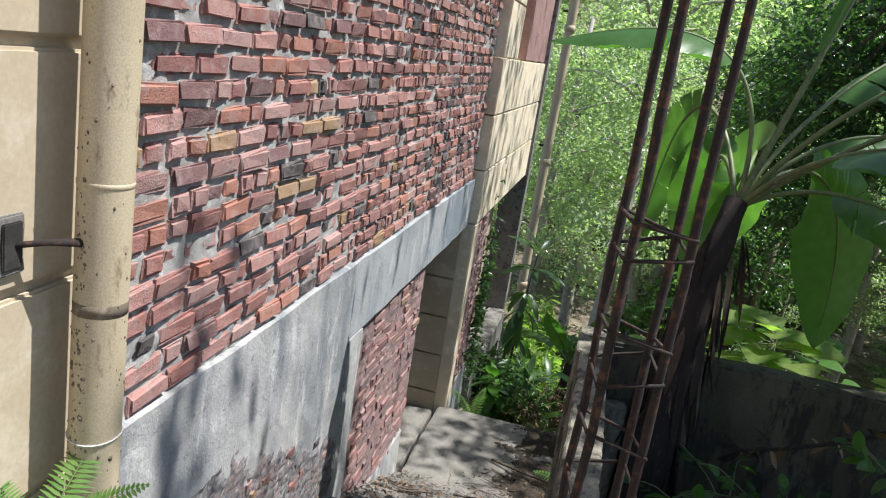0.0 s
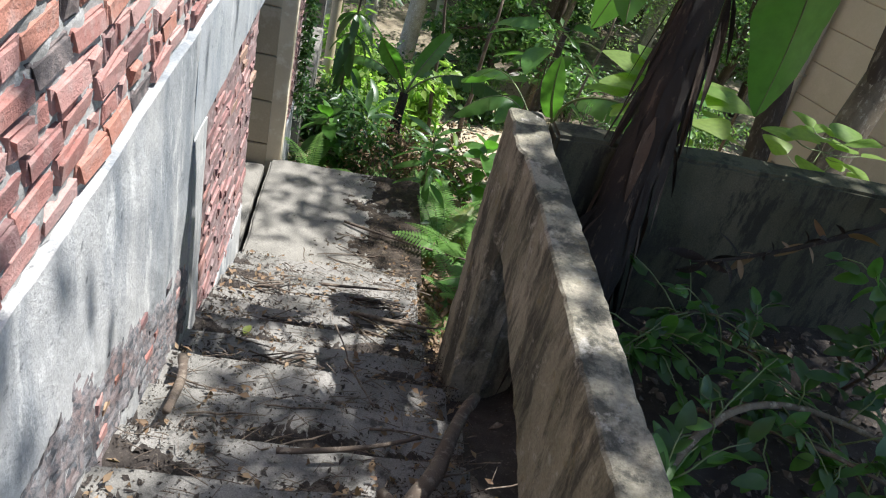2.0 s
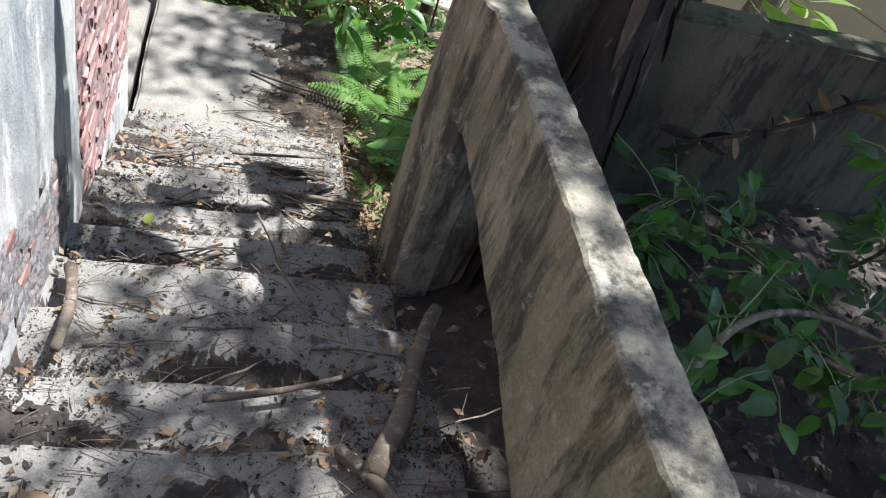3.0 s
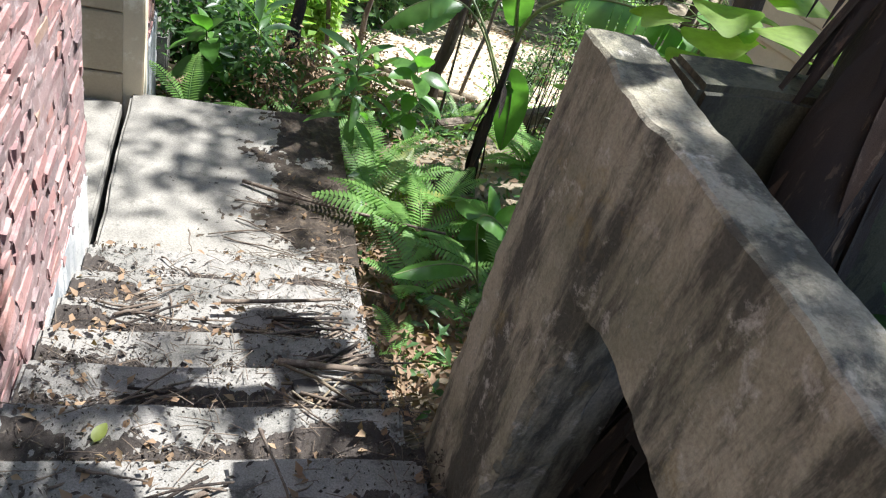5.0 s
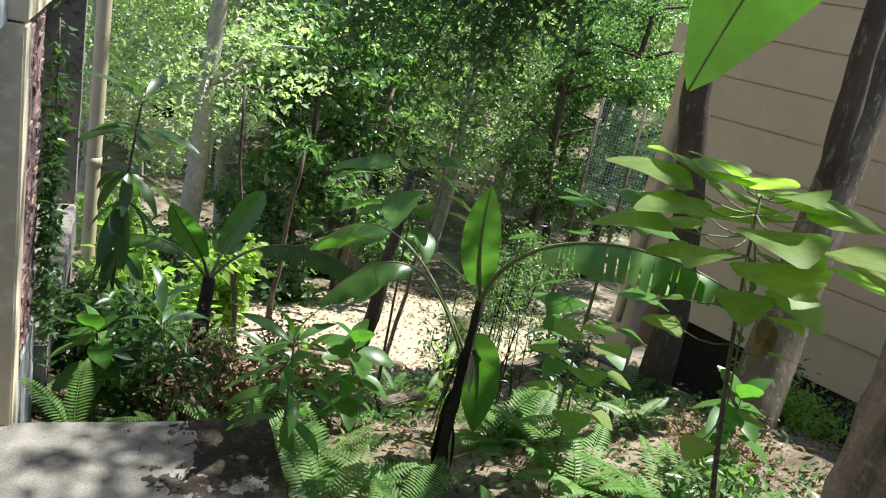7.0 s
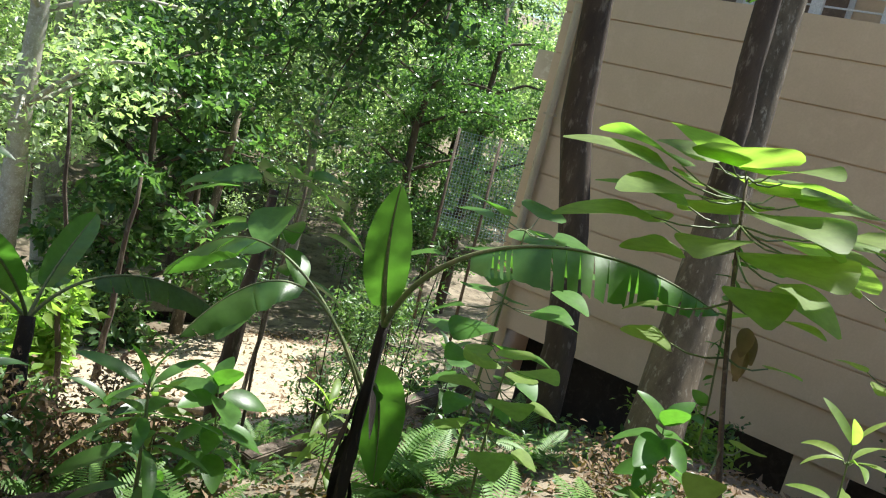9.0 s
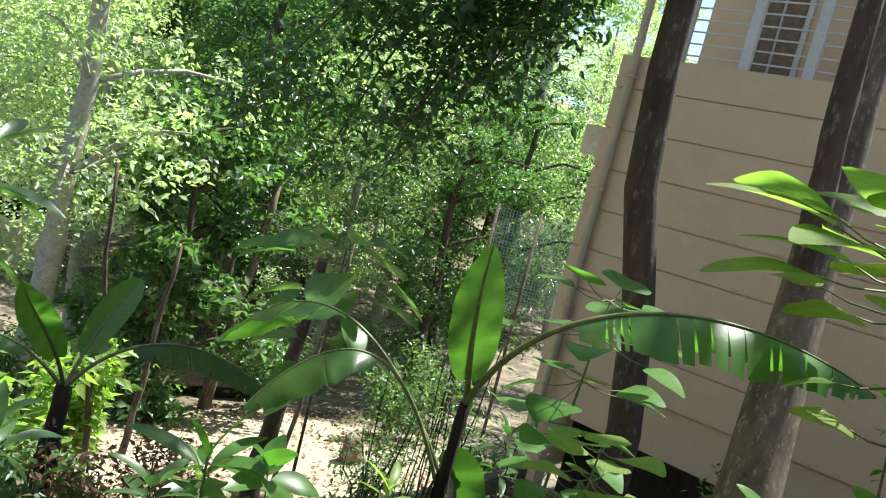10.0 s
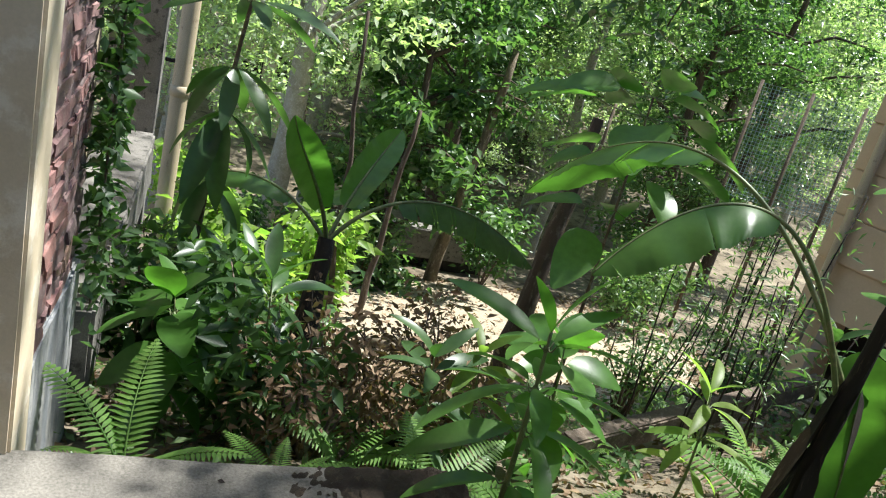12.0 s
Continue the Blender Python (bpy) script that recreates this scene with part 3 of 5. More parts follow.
# along x: the facade towards the walker; y > 0 goes behind it
L = 9.0
for k in range(8):
    z0 = -0.50 + 0.54 * k
    part("board", plain_box("board", (0.0, 0.0, z0), (L, 0.06, min(z0 + 0.522, 3.70)), CREAM_HOUSE, 0.004), house)
part("wall", plain_box("wall", (0.01, 0.03, -0.52), (L, 0.2, 3.695), CREAM_HOUSE), house)
part("ledge", plain_box("ledge", (0.0, 0.05, -1.16), (L, 0.3, -0.52), CREAM_HOUSE), house, "tan base beam")
# near-black panel stands in for the deep shade beneath the house
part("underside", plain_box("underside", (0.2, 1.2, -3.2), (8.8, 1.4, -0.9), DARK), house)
part("foundation", plain_box("foundation", (0.0, 0.1, -3.2), (0.35, 0.4, -1.16), CREAM_HOUSE), house)
part("foundation", plain_box("foundation", (4.4, 0.1, -3.2), (5.0, 0.5, -1.16), CREAM_HOUSE), house)
dp_house = part("pipe", tube("pipe", [(0.22, -0.07, -1.6 + 0.4 * i) for i in range(20)], [0.055] * 20, PIPE, 14), house, "tan downpipe")
for z in (0.3, 1.9, 3.4):
    part("bracket", plain_box("bracket", (0.15, -0.135, z), (0.29, 0.0, z + 0.03), PIPE, 0.003), dp_house)
part("balcony_floor", plain_box("balcony_floor", (0.0, 0.2, 3.5), (L, 2.4, 3.65), CREAM_HOUSE), house)
part("upper_wall", plain_box("upper_wall", (0.02, 2.4, 3.5), (L, 2.55, 7.0), CREAM_HOUSE), house)
part("roof", plain_box("roof", (-0.6, -0.7, 6.7), (L, 5, 6.9), CREAM_HOUSE), house, "tan roof edge")
part("side_wall", plain_box("side_wall", (0.02, 0.2, -2.2), (0.2, 5, 3.5), CREAM_HOUSE), house)
part("cap", plain_box("cap", (-0.42, 0.3, 2.35), (-0.02, 1.2, 2.75), CREAM_PALE), house, "pale projecting block")
part("beam", plain_box("beam", (0.0, 0.0, 4.86), (L, 0.16, 5.0), DARK), house, "dark balcony beam")
for x, w in ((0.75, 0.05), (1.5, 0.13), (2.25, 0.13), (3.0, 0.13), (3.75, 0.13), (4.5, 0.13)):
    part("rail_post", plain_box("rail_post", (x, 0.05, 3.7), (x + w, 0.14, 4.87), WHITE_PAINT), house, "white balcony post")
for k in range(7):
    part("rail", plain_box("rail", (0.75, 0.085, 3.80 + 0.15 * k), (6.6, 0.105, 3.82 + 0.15 * k), WHITE_PAINT, 0.002), house, "white balcony rail")
for k in range(3):
    w = part("window", plain_box("window", (0.7 + 1.5 * k, 2.36, 3.85), (1.5 + 1.5 * k, 2.39, 5.85), WHITE_PAINT), house, "white window")
    part("pane", plain_box("pane", (0.78 + 1.5 * k, 2.34, 3.95), (1.08 + 1.5 * k, 2.357, 5.75), SHUTTER), w)
    part("pane", plain_box("pane", (1.12 + 1.5 * k, 2.34, 3.95), (1.42 + 1.5 * k, 2.357, 5.75), SHUTTER), w)

# ---- trunks ----


def trunk_tree(name, label, pts, radii, crown_at, crown_r, leaves, size, mat, bark, seed):
    rng = np.random.default_rng(seed)
    rr = random.Random(seed)
    t = thing(name, label, "tree", pts[0])
    o = Vector(pts[0])
    part("trunk", tube("trunk", [Vector(p) - o for p in pts], radii, bark, 14, 0.25), t)
    top = Vector(pts[-1]) - o
    cents = []
    for k in range(9):
        d = Vector(rng.normal(size=3))
        d.z = abs(d.z) * 0.5
        end = Vector(crown_at) - o + Vector((d.x * crown_r[0], d.y * crown_r[1], d.z * crown_r[2])) * 0.6
        path = bend_path(top, end, 0.3, 6, 0.15, rr)
        part("limb", tube("limb", path, [radii[-1] * (0.7 - 0.1 * i) for i in range(7)], bark, 6), t)
        n = leaves // 9
        clumps = rng.normal(size=(24, 3)) * np.array(crown_r) * 0.42 + np.array(end)
        idx = rng.integers(0, 24, n)
        cents.append(clumps[idx] + rng.normal(size=(n, 3)) * 0.28)
    part("crown", leaf_cloud("crown", np.concatenate(cents), size, mat, rng), t)
    return t


trunk_tree("tree", "tall tree with dark bark near the tan house", [(4.15, 9.2, -1.6), (4.22, 9.3, 0), (4.2, 9.5, 1), (4.1, 9.75, 2), (4.12, 9.9, 3), (4.2, 10.0, 5), (4.1, 10.1, 8)],
           [0.19, 0.15, 0.14, 0.135, 0.13, 0.12, 0.10], (3.2, 11.4, 9.6), (3.2, 3.2, 1.8), 2600, 0.18, LEAF_DARK, BARK, 1)
trunk_tree("tree", "tall tree with pale peeling bark beside the tan house", [(3.75, 7.7, -1.2), (4.05, 7.95, 0), (4.3, 8.15, 1), (4.5, 8.3, 2), (4.66, 8.45, 3), (4.9, 8.6, 5), (5.0, 8.7, 8)],
           [0.26, 0.20, 0.18, 0.17, 0.16, 0.14, 0.11], (6.8, 3.2, 9.3), (1.8, 2.2, 1.5), 2200, 0.19, LEAF_DARK, BARK_PALE, 2)
fork = bpy.data.objects["tree.001"]
part("stem", tube("stem", [Vector(p) - fork.location for p in bez([(4.40, 8.22, 1.55), (4.22, 8.25, 2.1), (4.32, 8.35, 3.2), (4.45, 8.5, 6.0)], 14)], [0.11 - 0.003 * k for k in range(15)], BARK, 12, 0.25), fork, "thinner dark second stem")


def hanging_spray(tree, start, end, spread, count, size, mat, seed, radius=0.035, bare=3):
    """A limb that reaches out from a tree, with clumps of leaves round its outer half."""
    rng = np.random.default_rng(seed)
    rr = random.Random(seed)
    o = Vector(tree.location)
    a, b = Vector(start) - o, Vector(end) - o
    path = bend_path(a, b, 0.08 * (b - a).length, 8, 0.05, rr)
    limb = part("limb", tube("limb", path, [radius * (1 - 0.1 * i) for i in range(9)], BARK, 7), tree)
    clumps = []
    for k in range(26):
        p = path[rr.randrange(bare, 9)] + Vector((rr.gauss(0, spread[0]), rr.gauss(0, spread[1]), rr.gauss(-0.1, spread[2])))
        clumps.append(np.array(p))
    clumps = np.array(clumps)
    idx = rng.integers(0, len(clumps), count)
    part("foliage", leaf_cloud("foliage", clumps[idx] + rng.normal(size=(count, 3)) * np.array([0.16, 0.16, 0.12]), size, mat, rng, 0.6, 0.42), limb)


# unseen limbs added to the pale tree to shade stairs, bed and landing
for i, (x, y) in enumerate(((2.4, 3.0), (2.9, 3.4), (3.5, 2.6), (3.8, 3.2), (4.3, 2.7), (4.7, 3.6), (5.0, 2.7), (3.2, 8.0), (3.6, 8.8))):
    hanging_spray(fork, (4.5, 8.55, 6.6), (x, y, 8.8 + 0.2 * (i % 2)), (0.42, 0.45, 0.25), 430 if i < 7 else 260, 0.19, LEAF_DARK, 500 + i, 0.06, 6)
# dark leafy limbs of the other tree
dark_tree = bpy.data.objects["tree"]
for i, (x, y, z) in enumerate(((1.9, 11.0, 3.0), (2.5, 11.2, 2.9), (2.6, 10.6, 2.3), (3.1, 10.9, 3.1), (3.6, 11.3, 3.5), (2.2, 11.6, 3.5), (3.0, 11.8, 4.1), (1.6, 11.4, 3.7), (2.3, 10.9, 1.9), (2.7, 11.4, 2.4), (1.5, 11.0, 2.6), (1.2, 11.5, 3.2), (1.8, 11.2, 2.2), (1.3, 11.3, 2.2), (2.0, 11.5, 1.7), (2.6, 11.6, 1.5))):
    hanging_spray(dark_tree, (4.18, 10.0, 4.6 + 0.15 * i), (x, y, z), (0.22, 0.3, 0.2), 750, 0.12, LEAF_DARK, 520 + i)

# ---- forest beyond the clearing ----


def forest_tree(seed, height, radius, leaves, size, mat, bark, low=0.15):
    rng = np.random.default_rng(seed)
    rr = random.Random(seed)
    t = thing("forest_tree", "leafy forest tree with slender trunk", "tree", group="forest trees")
    pts = bend_path((0, 0, -0.5), (rr.uniform(-0.6, 0.6), rr.uniform(-0.6, 0.6), height * 0.9), 0, 8, 0.12, rr)
    part("trunk", tube("trunk", pts, [0.16 * height / 9 * (1 - 0.09 * i) for i in range(9)], bark, 9, 0.2), t)
    cents = []
    n_l = 20
    for k in range(n_l):
        s = low + (0.98 - low) * (k + rr.random()) / n_l
        base = Vector(pts[int(s * 8)])
        a = k * 2.4 + rr.uniform(-0.5, 0.5)
        r = radius * rr.uniform(0.5, 1.1) * (1.15 - 0.6 * abs(s - 0.55) - 0.25 * s)
        end = base + Vector((math.cos(a) * r, math.sin(a) * r, rr.uniform(0.0, 0.5) * r))
        path = bend_path(base, end, 0.12 * r, 4, 0.05, rr)
        part("limb", tube("limb", path, [0.05 - 0.009 * i for i in range(5)], bark, 5), t)
        m = leaves // n_l
        c = 12
        ss = rng.uniform(0.25, 1.1, c)[:, None]
        clumps = np.array(base) + (np.array(end) - np.array(base)) * ss + rng.normal(size=(c, 3)) * np.array([0.35, 0.35, 0.3]) * radius * 0.4
        idx = rng.integers(0, c, m)
        cents.append(clumps[idx] + rng.normal(size=(m, 3)) * np.array([0.2, 0.2, 0.13]) * radius * 0.33)
    part("crown", leaf_cloud("crown", np.concatenate(cents), size, mat, rng, 0.6, 0.55, True), t)
    return t


PROTO = [forest_tree(11, 9, 2.3, 12000, 0.115, LEAF_WOOD, BARK, 0.3), forest_tree(12, 13, 3.0, 11000, 0.15, LEAF_WOOD, BARK, 0.42),
         forest_tree(13, 7, 2.1, 14000, 0.105, LEAF_FAR, BARK, 0.05), forest_tree(14, 12, 2.8, 10000, 0.125, LEAF_HAZE, BARK_WHITE, 0.35),
         forest_tree(15, 17, 3.6, 10000, 0.2, LEAF_HAZE, BARK_WHITE, 0.35), forest_tree(16, 6, 1.9, 5500, 0.2, LEAF_WOOD, BARK, 0.16)]
frng = random.Random(77)
spots = [(0.6, 18.5), (2.2, 20.5), (4.2, 21.5), (6.3, 19.5), (7.2, 22.5), (9.0, 20.5), (-1.5, 21), (-0.4, 24), (3.0, 25), (5.6, 26), (8.6, 26.5), (11.5, 24), (13, 29), (10, 31), (6.5, 31), (2.5, 30), (-2, 29), (-4.5, 25), (-5, 33), (0, 36), (5, 38), (11, 37), (16, 35), (19, 41), (12, 45), (6, 46), (-1, 45), (-8, 42), (22, 50), (15, 54), (5, 56), (-5, 56), (-14, 50), (-11, 32), (16, 22), (20, 29), (27, 36), (12.5, 17.5), (11.5, 21.5), (13.5, 25.5), (17, 30), (23, 33), (14, 40), (20, 45), (27, 45), (33, 42), (30, 52), (38, 50), (10, 50), (2, 52), (-3, 38), (24, 26), (31, 33), (8, 34), (3, 42), (17, 47), (25, 57), (35, 60), (10, 62), (-2, 64), (-14, 60), (45, 58), (19, 65), (2.6, 18.6), (1.6, 22.5), (4.9, 23.5), (8.2, 22.0), (10.2, 25.5), (7.6, 29), (9.6, 28.5), (12.5, 33)]
used = set()
for i, (x, y) in enumerate(spots):
    q = (x + 0.7) / (y - 4.8)
    if 17 < y < 29 and 0.02 < q < 0.62 and i % 5 in (1, 3) and y > 19:
        continue
    # kinds 3 and 4 have haze put into their leaf colour
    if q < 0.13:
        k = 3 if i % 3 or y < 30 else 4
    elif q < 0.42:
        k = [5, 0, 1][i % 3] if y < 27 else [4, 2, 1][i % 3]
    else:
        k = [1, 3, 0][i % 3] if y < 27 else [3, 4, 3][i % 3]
    s = frng.uniform(0.8, 1.15) * (1.0 + max(0, y - 28) * 0.02)
    m = Matrix.Translation((x, y, ground_z(x, y) - 0.1)) @ Matrix.Rotation(frng.uniform(0, 6.28), 4, "Z")
    if k not in used:
        used.add(k)
        ob = PROTO[k]
        ob.matrix_basis = m @ Matrix.Scale(s, 4)
    else:
        ob = copy_thing(PROTO[k], m)
        ob.scale = (s, s, s)

# ---- bare sunlit clearing ----


def build_clearing():
    rng = random.Random(3)
    verts, faces = [], []
    nr, na = 12, 40
    for i in range(nr + 1):
        for k in range(na):
            a = 2 * math.pi * k / na
            r = i / nr * (1 + 0.18 * math.sin(3 * a + 1) + 0.1 * math.sin(7 * a))
            x, y = 3.4 + 3.9 * r * math.cos(a), 15.8 + 3.9 * r * math.sin(a)
            verts.append((x, y, ground_z(x, y) + (0.035 if i < nr else -0.05)))
    for i in range(nr):
        for k in range(na):
            a, b = i * na + k, i * na + (k + 1) % na
            faces.append((a, b, b + na, a + na))
    sand = weathered("pale_litter", (0.46, 0.39, 0.28), (0.36, 0.29, 0.20), (0.26, 0.20, 0.13), 1.0, 3, 25, (0.54, 0.66))
    single("clearing", mesh_of("clearing", verts, faces, sand, True), "sunlit clearing of pale dry litter and earth", "ground", kind="structure")


build_clearing()

# ---- leaf kit ----
LEAVES = {}


def leaf_mesh(kind, variant):
    key = (kind, variant)
    if key not in LEAVES:
        rr = random.Random(hash(variant) % 97 + len(LEAVES))
        spec = {"lance": (0.26, 0.75, 0.35, 0.9), "oval": (0.52, 0.5, 0.25, 0.75), "heart": (1.0, 0.42, 0.12, 0.5), "small": (0.55, 0.3, 0.2, 0.7)}[kind]
        mat = {"lance": LEAF_BROAD, "oval": LEAF_BROAD, "heart": LEAF_BROAD, "small": LEAF_BROAD}[kind]
        v, f = blade((0, 0, 0), (1, 0, 0.25), (0, 0, 1), 1.0, spec[0] * rr.uniform(0.9, 1.15), spec[1] * rr.uniform(0.6, 1.3), spec[2] * rr.uniform(0.3, 1.4), 9, spec[3], rr.uniform(0.03, 0.14) * (0.35 if kind == "heart" else 1.0))
        LEAVES[key] = mesh_of("leaf_" + kind, v, f, mat, True)
    return LEAVES[key]


def with_material(me, mat, cache={}):
    key = (me.name, mat.name)
    if key not in cache:
        c = me.copy()
        c.materials.clear()
        c.materials.append(mat)
        cache[key] = c
    return cache[key]


def put_leaf(parent, kind, base, direction, length, rng, mat=None, roll=0.0, name="leaf"):
    me = leaf_mesh(kind, rng.randint(0, 4))
    if mat:
        me = with_material(me, mat)
    d = Vector(direction).normalized()
    up = Vector((0, 0, 1)) if abs(d.z) < 0.95 else Vector((0, 1, 0))
    y = up.cross(d).normalized()
    z = d.cross(y)
    m = Matrix((d, y, z)).transposed().to_4x4() @ Matrix.Rotation(roll, 4, "X")
    ob = new(name, me)
    ob.parent = parent
    ob.matrix_basis = Matrix.Translation(base) @ m @ Matrix.Scale(length, 4)
    return ob


def banana_leaf(parent, ctrl, width, start=0.28, fold=-0.25, torn=0.0, seed=0, mat=None, up=(0, 0, 1), rib=0.016):
    """A big blade along a curved midrib. fold < 0: the halves hang down from the rib; torn: share of split lobes."""
    rng = random.Random(seed)
    mat = mat or BANANA
    pts = bez(ctrl, 60)
    n = len(pts) - 1
    bag = Bag()
    i0 = int(start * n)
    up = Vector(up)

    def frame_at(i):
        d = (pts[min(i + 1, n)] - pts[max(i - 1, 0)]).normalized()
        side = d.cross(up)
        side = side.normalized() if side.length > 0.05 else d.orthogonal().normalized()
        return d, side, side.cross(d)

    def half(i):
        s = (i - i0) / (n - i0)
        return width * 0.5 * min(1, (math.sin(math.pi * (0.06 + 0.905 * s ** 0.9))) ** 0.5 * 1.02) * math.sqrt(max(0.0, 1 - s ** 7))

    cols = 4
    for sg in (1, -1):
        grid = []
        for i in range(i0, n + 1):
            d, side, u = frame_at(i)
            w = half(i) if i < n else 0.004
            wave = 0.05 * math.sin(i * 0.65 + sg + seed) * w + (0.0022 if i % 2 else -0.0022)
            row = []
            for c in range(cols + 1):
                q = c / cols
                droop = fold * w * q + fold * 0.6 * w * q * q
                row.append(pts[i] + side * (sg * w * q * (1 - 0.12 * abs(fold) * q)) + u * droop + d * (0.20 * w * q) + u * wave * q)
            grid.append(row)
        cuts = [rng.random() < torn * 0.5 for _ in range(n - i0)]
        start_row = 0
        for r in range(n - i0):
            last = r == n - i0 - 1
            if cuts[r] or last:
                o = len(bag.v)
                for k in range(start_row, r + 2):
                    pull = 0.0
                    if cuts[r] and k == r + 1 and not last:
                        pull = 0.45
                    for c in range(cols + 1):
                        q = c / cols
                        p = grid[k][c]
                        if pull:
                            p = p.lerp(grid[k - 1][c], pull * q) + Vector((0, 0, -0.06 * q * width * rng.random()))
                        bag.v.append(p)
                for k in range(r + 1 - start_row):
                    for c in range(cols):
                        a = o + k * (cols + 1) + c
                        bag.f.append((a, a + 1, a + cols + 2, a + cols + 1))
                start_row = r + 1
    lf = part("leaf", bag.mesh("leaf", mat, True), parent)
    part("midrib", tube("midrib", pts, [max(0.003, rib * (1 - 0.85 * i / n)) for i in range(n + 1)], STALK, 7), lf, "pale green midrib")
    return lf


def sheath_strips(parent, pts, radius, count, seed):
    rng = random.Random(seed)
    for k in range(count):
        i = rng.randrange(0, len(pts) - 2)
        a = rng.uniform(0, 6.28)
        p = Vector(pts[i]) + Vector((math.cos(a), math.sin(a), 0)) * radius * 0.9
        end = p + Vector((math.cos(a) * rng.uniform(0.02, 0.12), math.sin(a) * rng.uniform(0.02, 0.12), -rng.uniform(0.25, 0.6)))
        v, f = blade(p, end - p, (math.cos(a), math.sin(a), 0.2), (end - p).length, rng.uniform(0.02, 0.075), rng.uniform(0.0, 0.4), 0.3, 5, 0.7)
        part("dead_sheath", mesh_of("dead_sheath", v, f, SHEATH_DRY if rng.random() < 0.3 else SHEATH, True), parent)


# near banana at the garden wall
b1 = thing("banana_plant", "tall banana plant with dark shaggy stem at garden wall", "banana plant", (0, 0, 0))
stem = bez([(0.47, 3.83, 1.42), (0.55, 3.92, 2.2), (0.60, 4.08, 2.7), (0.69, 4.26, 3.15)], 16)
part("stem", tube("stem", stem, [0.125 - 0.004 * i for i in range(17)], SHEATH, 14, 0.22), b1, "dark brown shaggy stem")
sheath_strips(b1, stem, 0.115, 80, 4)
C1 = Vector((0.69, 4.26, 3.1))
banana_leaf(b1, [C1, (0.75, 4.3, 3.6), (0.62, 4.35, 4.1), (0.15, 4.4, 4.02), (-0.42, 4.3, 3.80)], 0.36, 0.45, -0.35, 0.1, 1)
banana_leaf(b1, [C1, (0.85, 4.3, 3.7), (1.05, 4.35, 4.3), (1.25, 4.4, 5.2)], 0.10, 0.45, 0.6, 0, 2, rib=0.022)
banana_leaf(b1, [C1, (0.9, 4.35, 3.45), (1.35, 4.45, 3.9), (1.95, 4.5, 3.55), (2.3, 4.5, 2.9)], 0.55, 0.3, -0.5, 0.2, 3)
banana_leaf(b1, [C1, (0.85, 4.4, 3.35), (1.2, 4.6, 3.6), (1.45, 4.8, 3.1), (1.40, 4.77, 2.30)], 0.52, 0.42, -0.12, 0.1, 4, up=(0.2, -1, 0.4))
banana_leaf(b1, [C1, (0.65, 4.5, 3.4), (0.55, 4.85, 3.5), (0.56, 4.95, 3.1), (0.60, 4.84, 2.6)], 0.38, 0.35, -0.12, 0.05, 5, up=(0, -1, 0.3))
banana_leaf(b1, [C1, (0.9, 4.2, 3.3), (1.3, 4.1, 3.45), (1.75, 3.95, 3.1), (2.0, 3.8, 2.75)], 0.5, 0.35, -0.4, 0.25, 6)
banana_leaf(b1, [C1, (0.9, 4.6, 3.6), (1.5, 5.0, 4.3), (2.2, 5.2, 4.5), (2.8, 5.2, 4.0)], 0.55, 0.3, -0.3, 0.3, 7)
banana_leaf(b1, [C1, (0.75, 4.6, 3.4), (0.95, 5.1, 3.6), (0.9, 5.5, 3.2), (0.64, 5.50, 2.36)], 0.5, 0.35, -0.1, 0.0, 8, up=(-0.66, -0.75, 0.2))
banana_leaf(b1, [C1, (0.6, 4.5, 3.6), (0.42, 4.95, 3.9), (0.30, 5.05, 3.4), (0.29, 5.0, 2.62)], 0.30, 0.4, -0.12, 0.2, 9, up=(-0.6, -0.8, 0.2))
banana_leaf(b1, [C1, (0.9, 4.0, 3.5), (1.3, 3.5, 3.8), (1.7, 2.9, 3.6), (1.9, 2.4, 3.1)], 0.55, 0.3, -0.3, 0.2, 10)
banana_leaf(b1, [C1, (1.0, 4.1, 3.8), (1.7, 3.9, 4.4), (2.4, 3.6, 4.3), (2.9, 3.3, 3.7)], 0.6, 0.28, -0.3, 0.3, 17)
# extra leaf, reaching out of view, added to shade bed and parapet
banana_leaf(b1, [C1, (1.2, 3.9, 3.7), (1.8, 3.3, 4.2), (2.2, 2.7, 4.1), (2.5, 2.1, 3.6)], 0.62, 0.25, -0.3, 0.25, 28)
# dead frond that leans over the wall
deadf = thing("dead_frond", "dry brown curled frond hanging over garden wall", "dead leaf")
dp = bez([(2.3, 4.0, 2.55), (1.7, 3.85, 2.3), (1.25, 3.8, 2.05), (0.85, 3.75, 2.0)], 18)
part("rib", tube("rib", dp, [0.02 - 0.0008 * i for i in range(19)], SHEATH, 7), deadf)
drng = random.Random(8)
for i in range(1, 18):
    for sg in (1, -1, 1):
        if drng.random() < 0.2:
            continue
        p = dp[i]
        put_leaf(deadf, "lance", p, (-0.4 + drng.uniform(-0.8, 0.8), sg * drng.uniform(0.1, 0.9), -0.5 + drng.uniform(-0.6, 0.9)), drng.uniform(0.05, 0.17), drng, LITTER if drng.random() < 0.3 else SHEATH, drng.uniform(-2, 2), "leaflet")

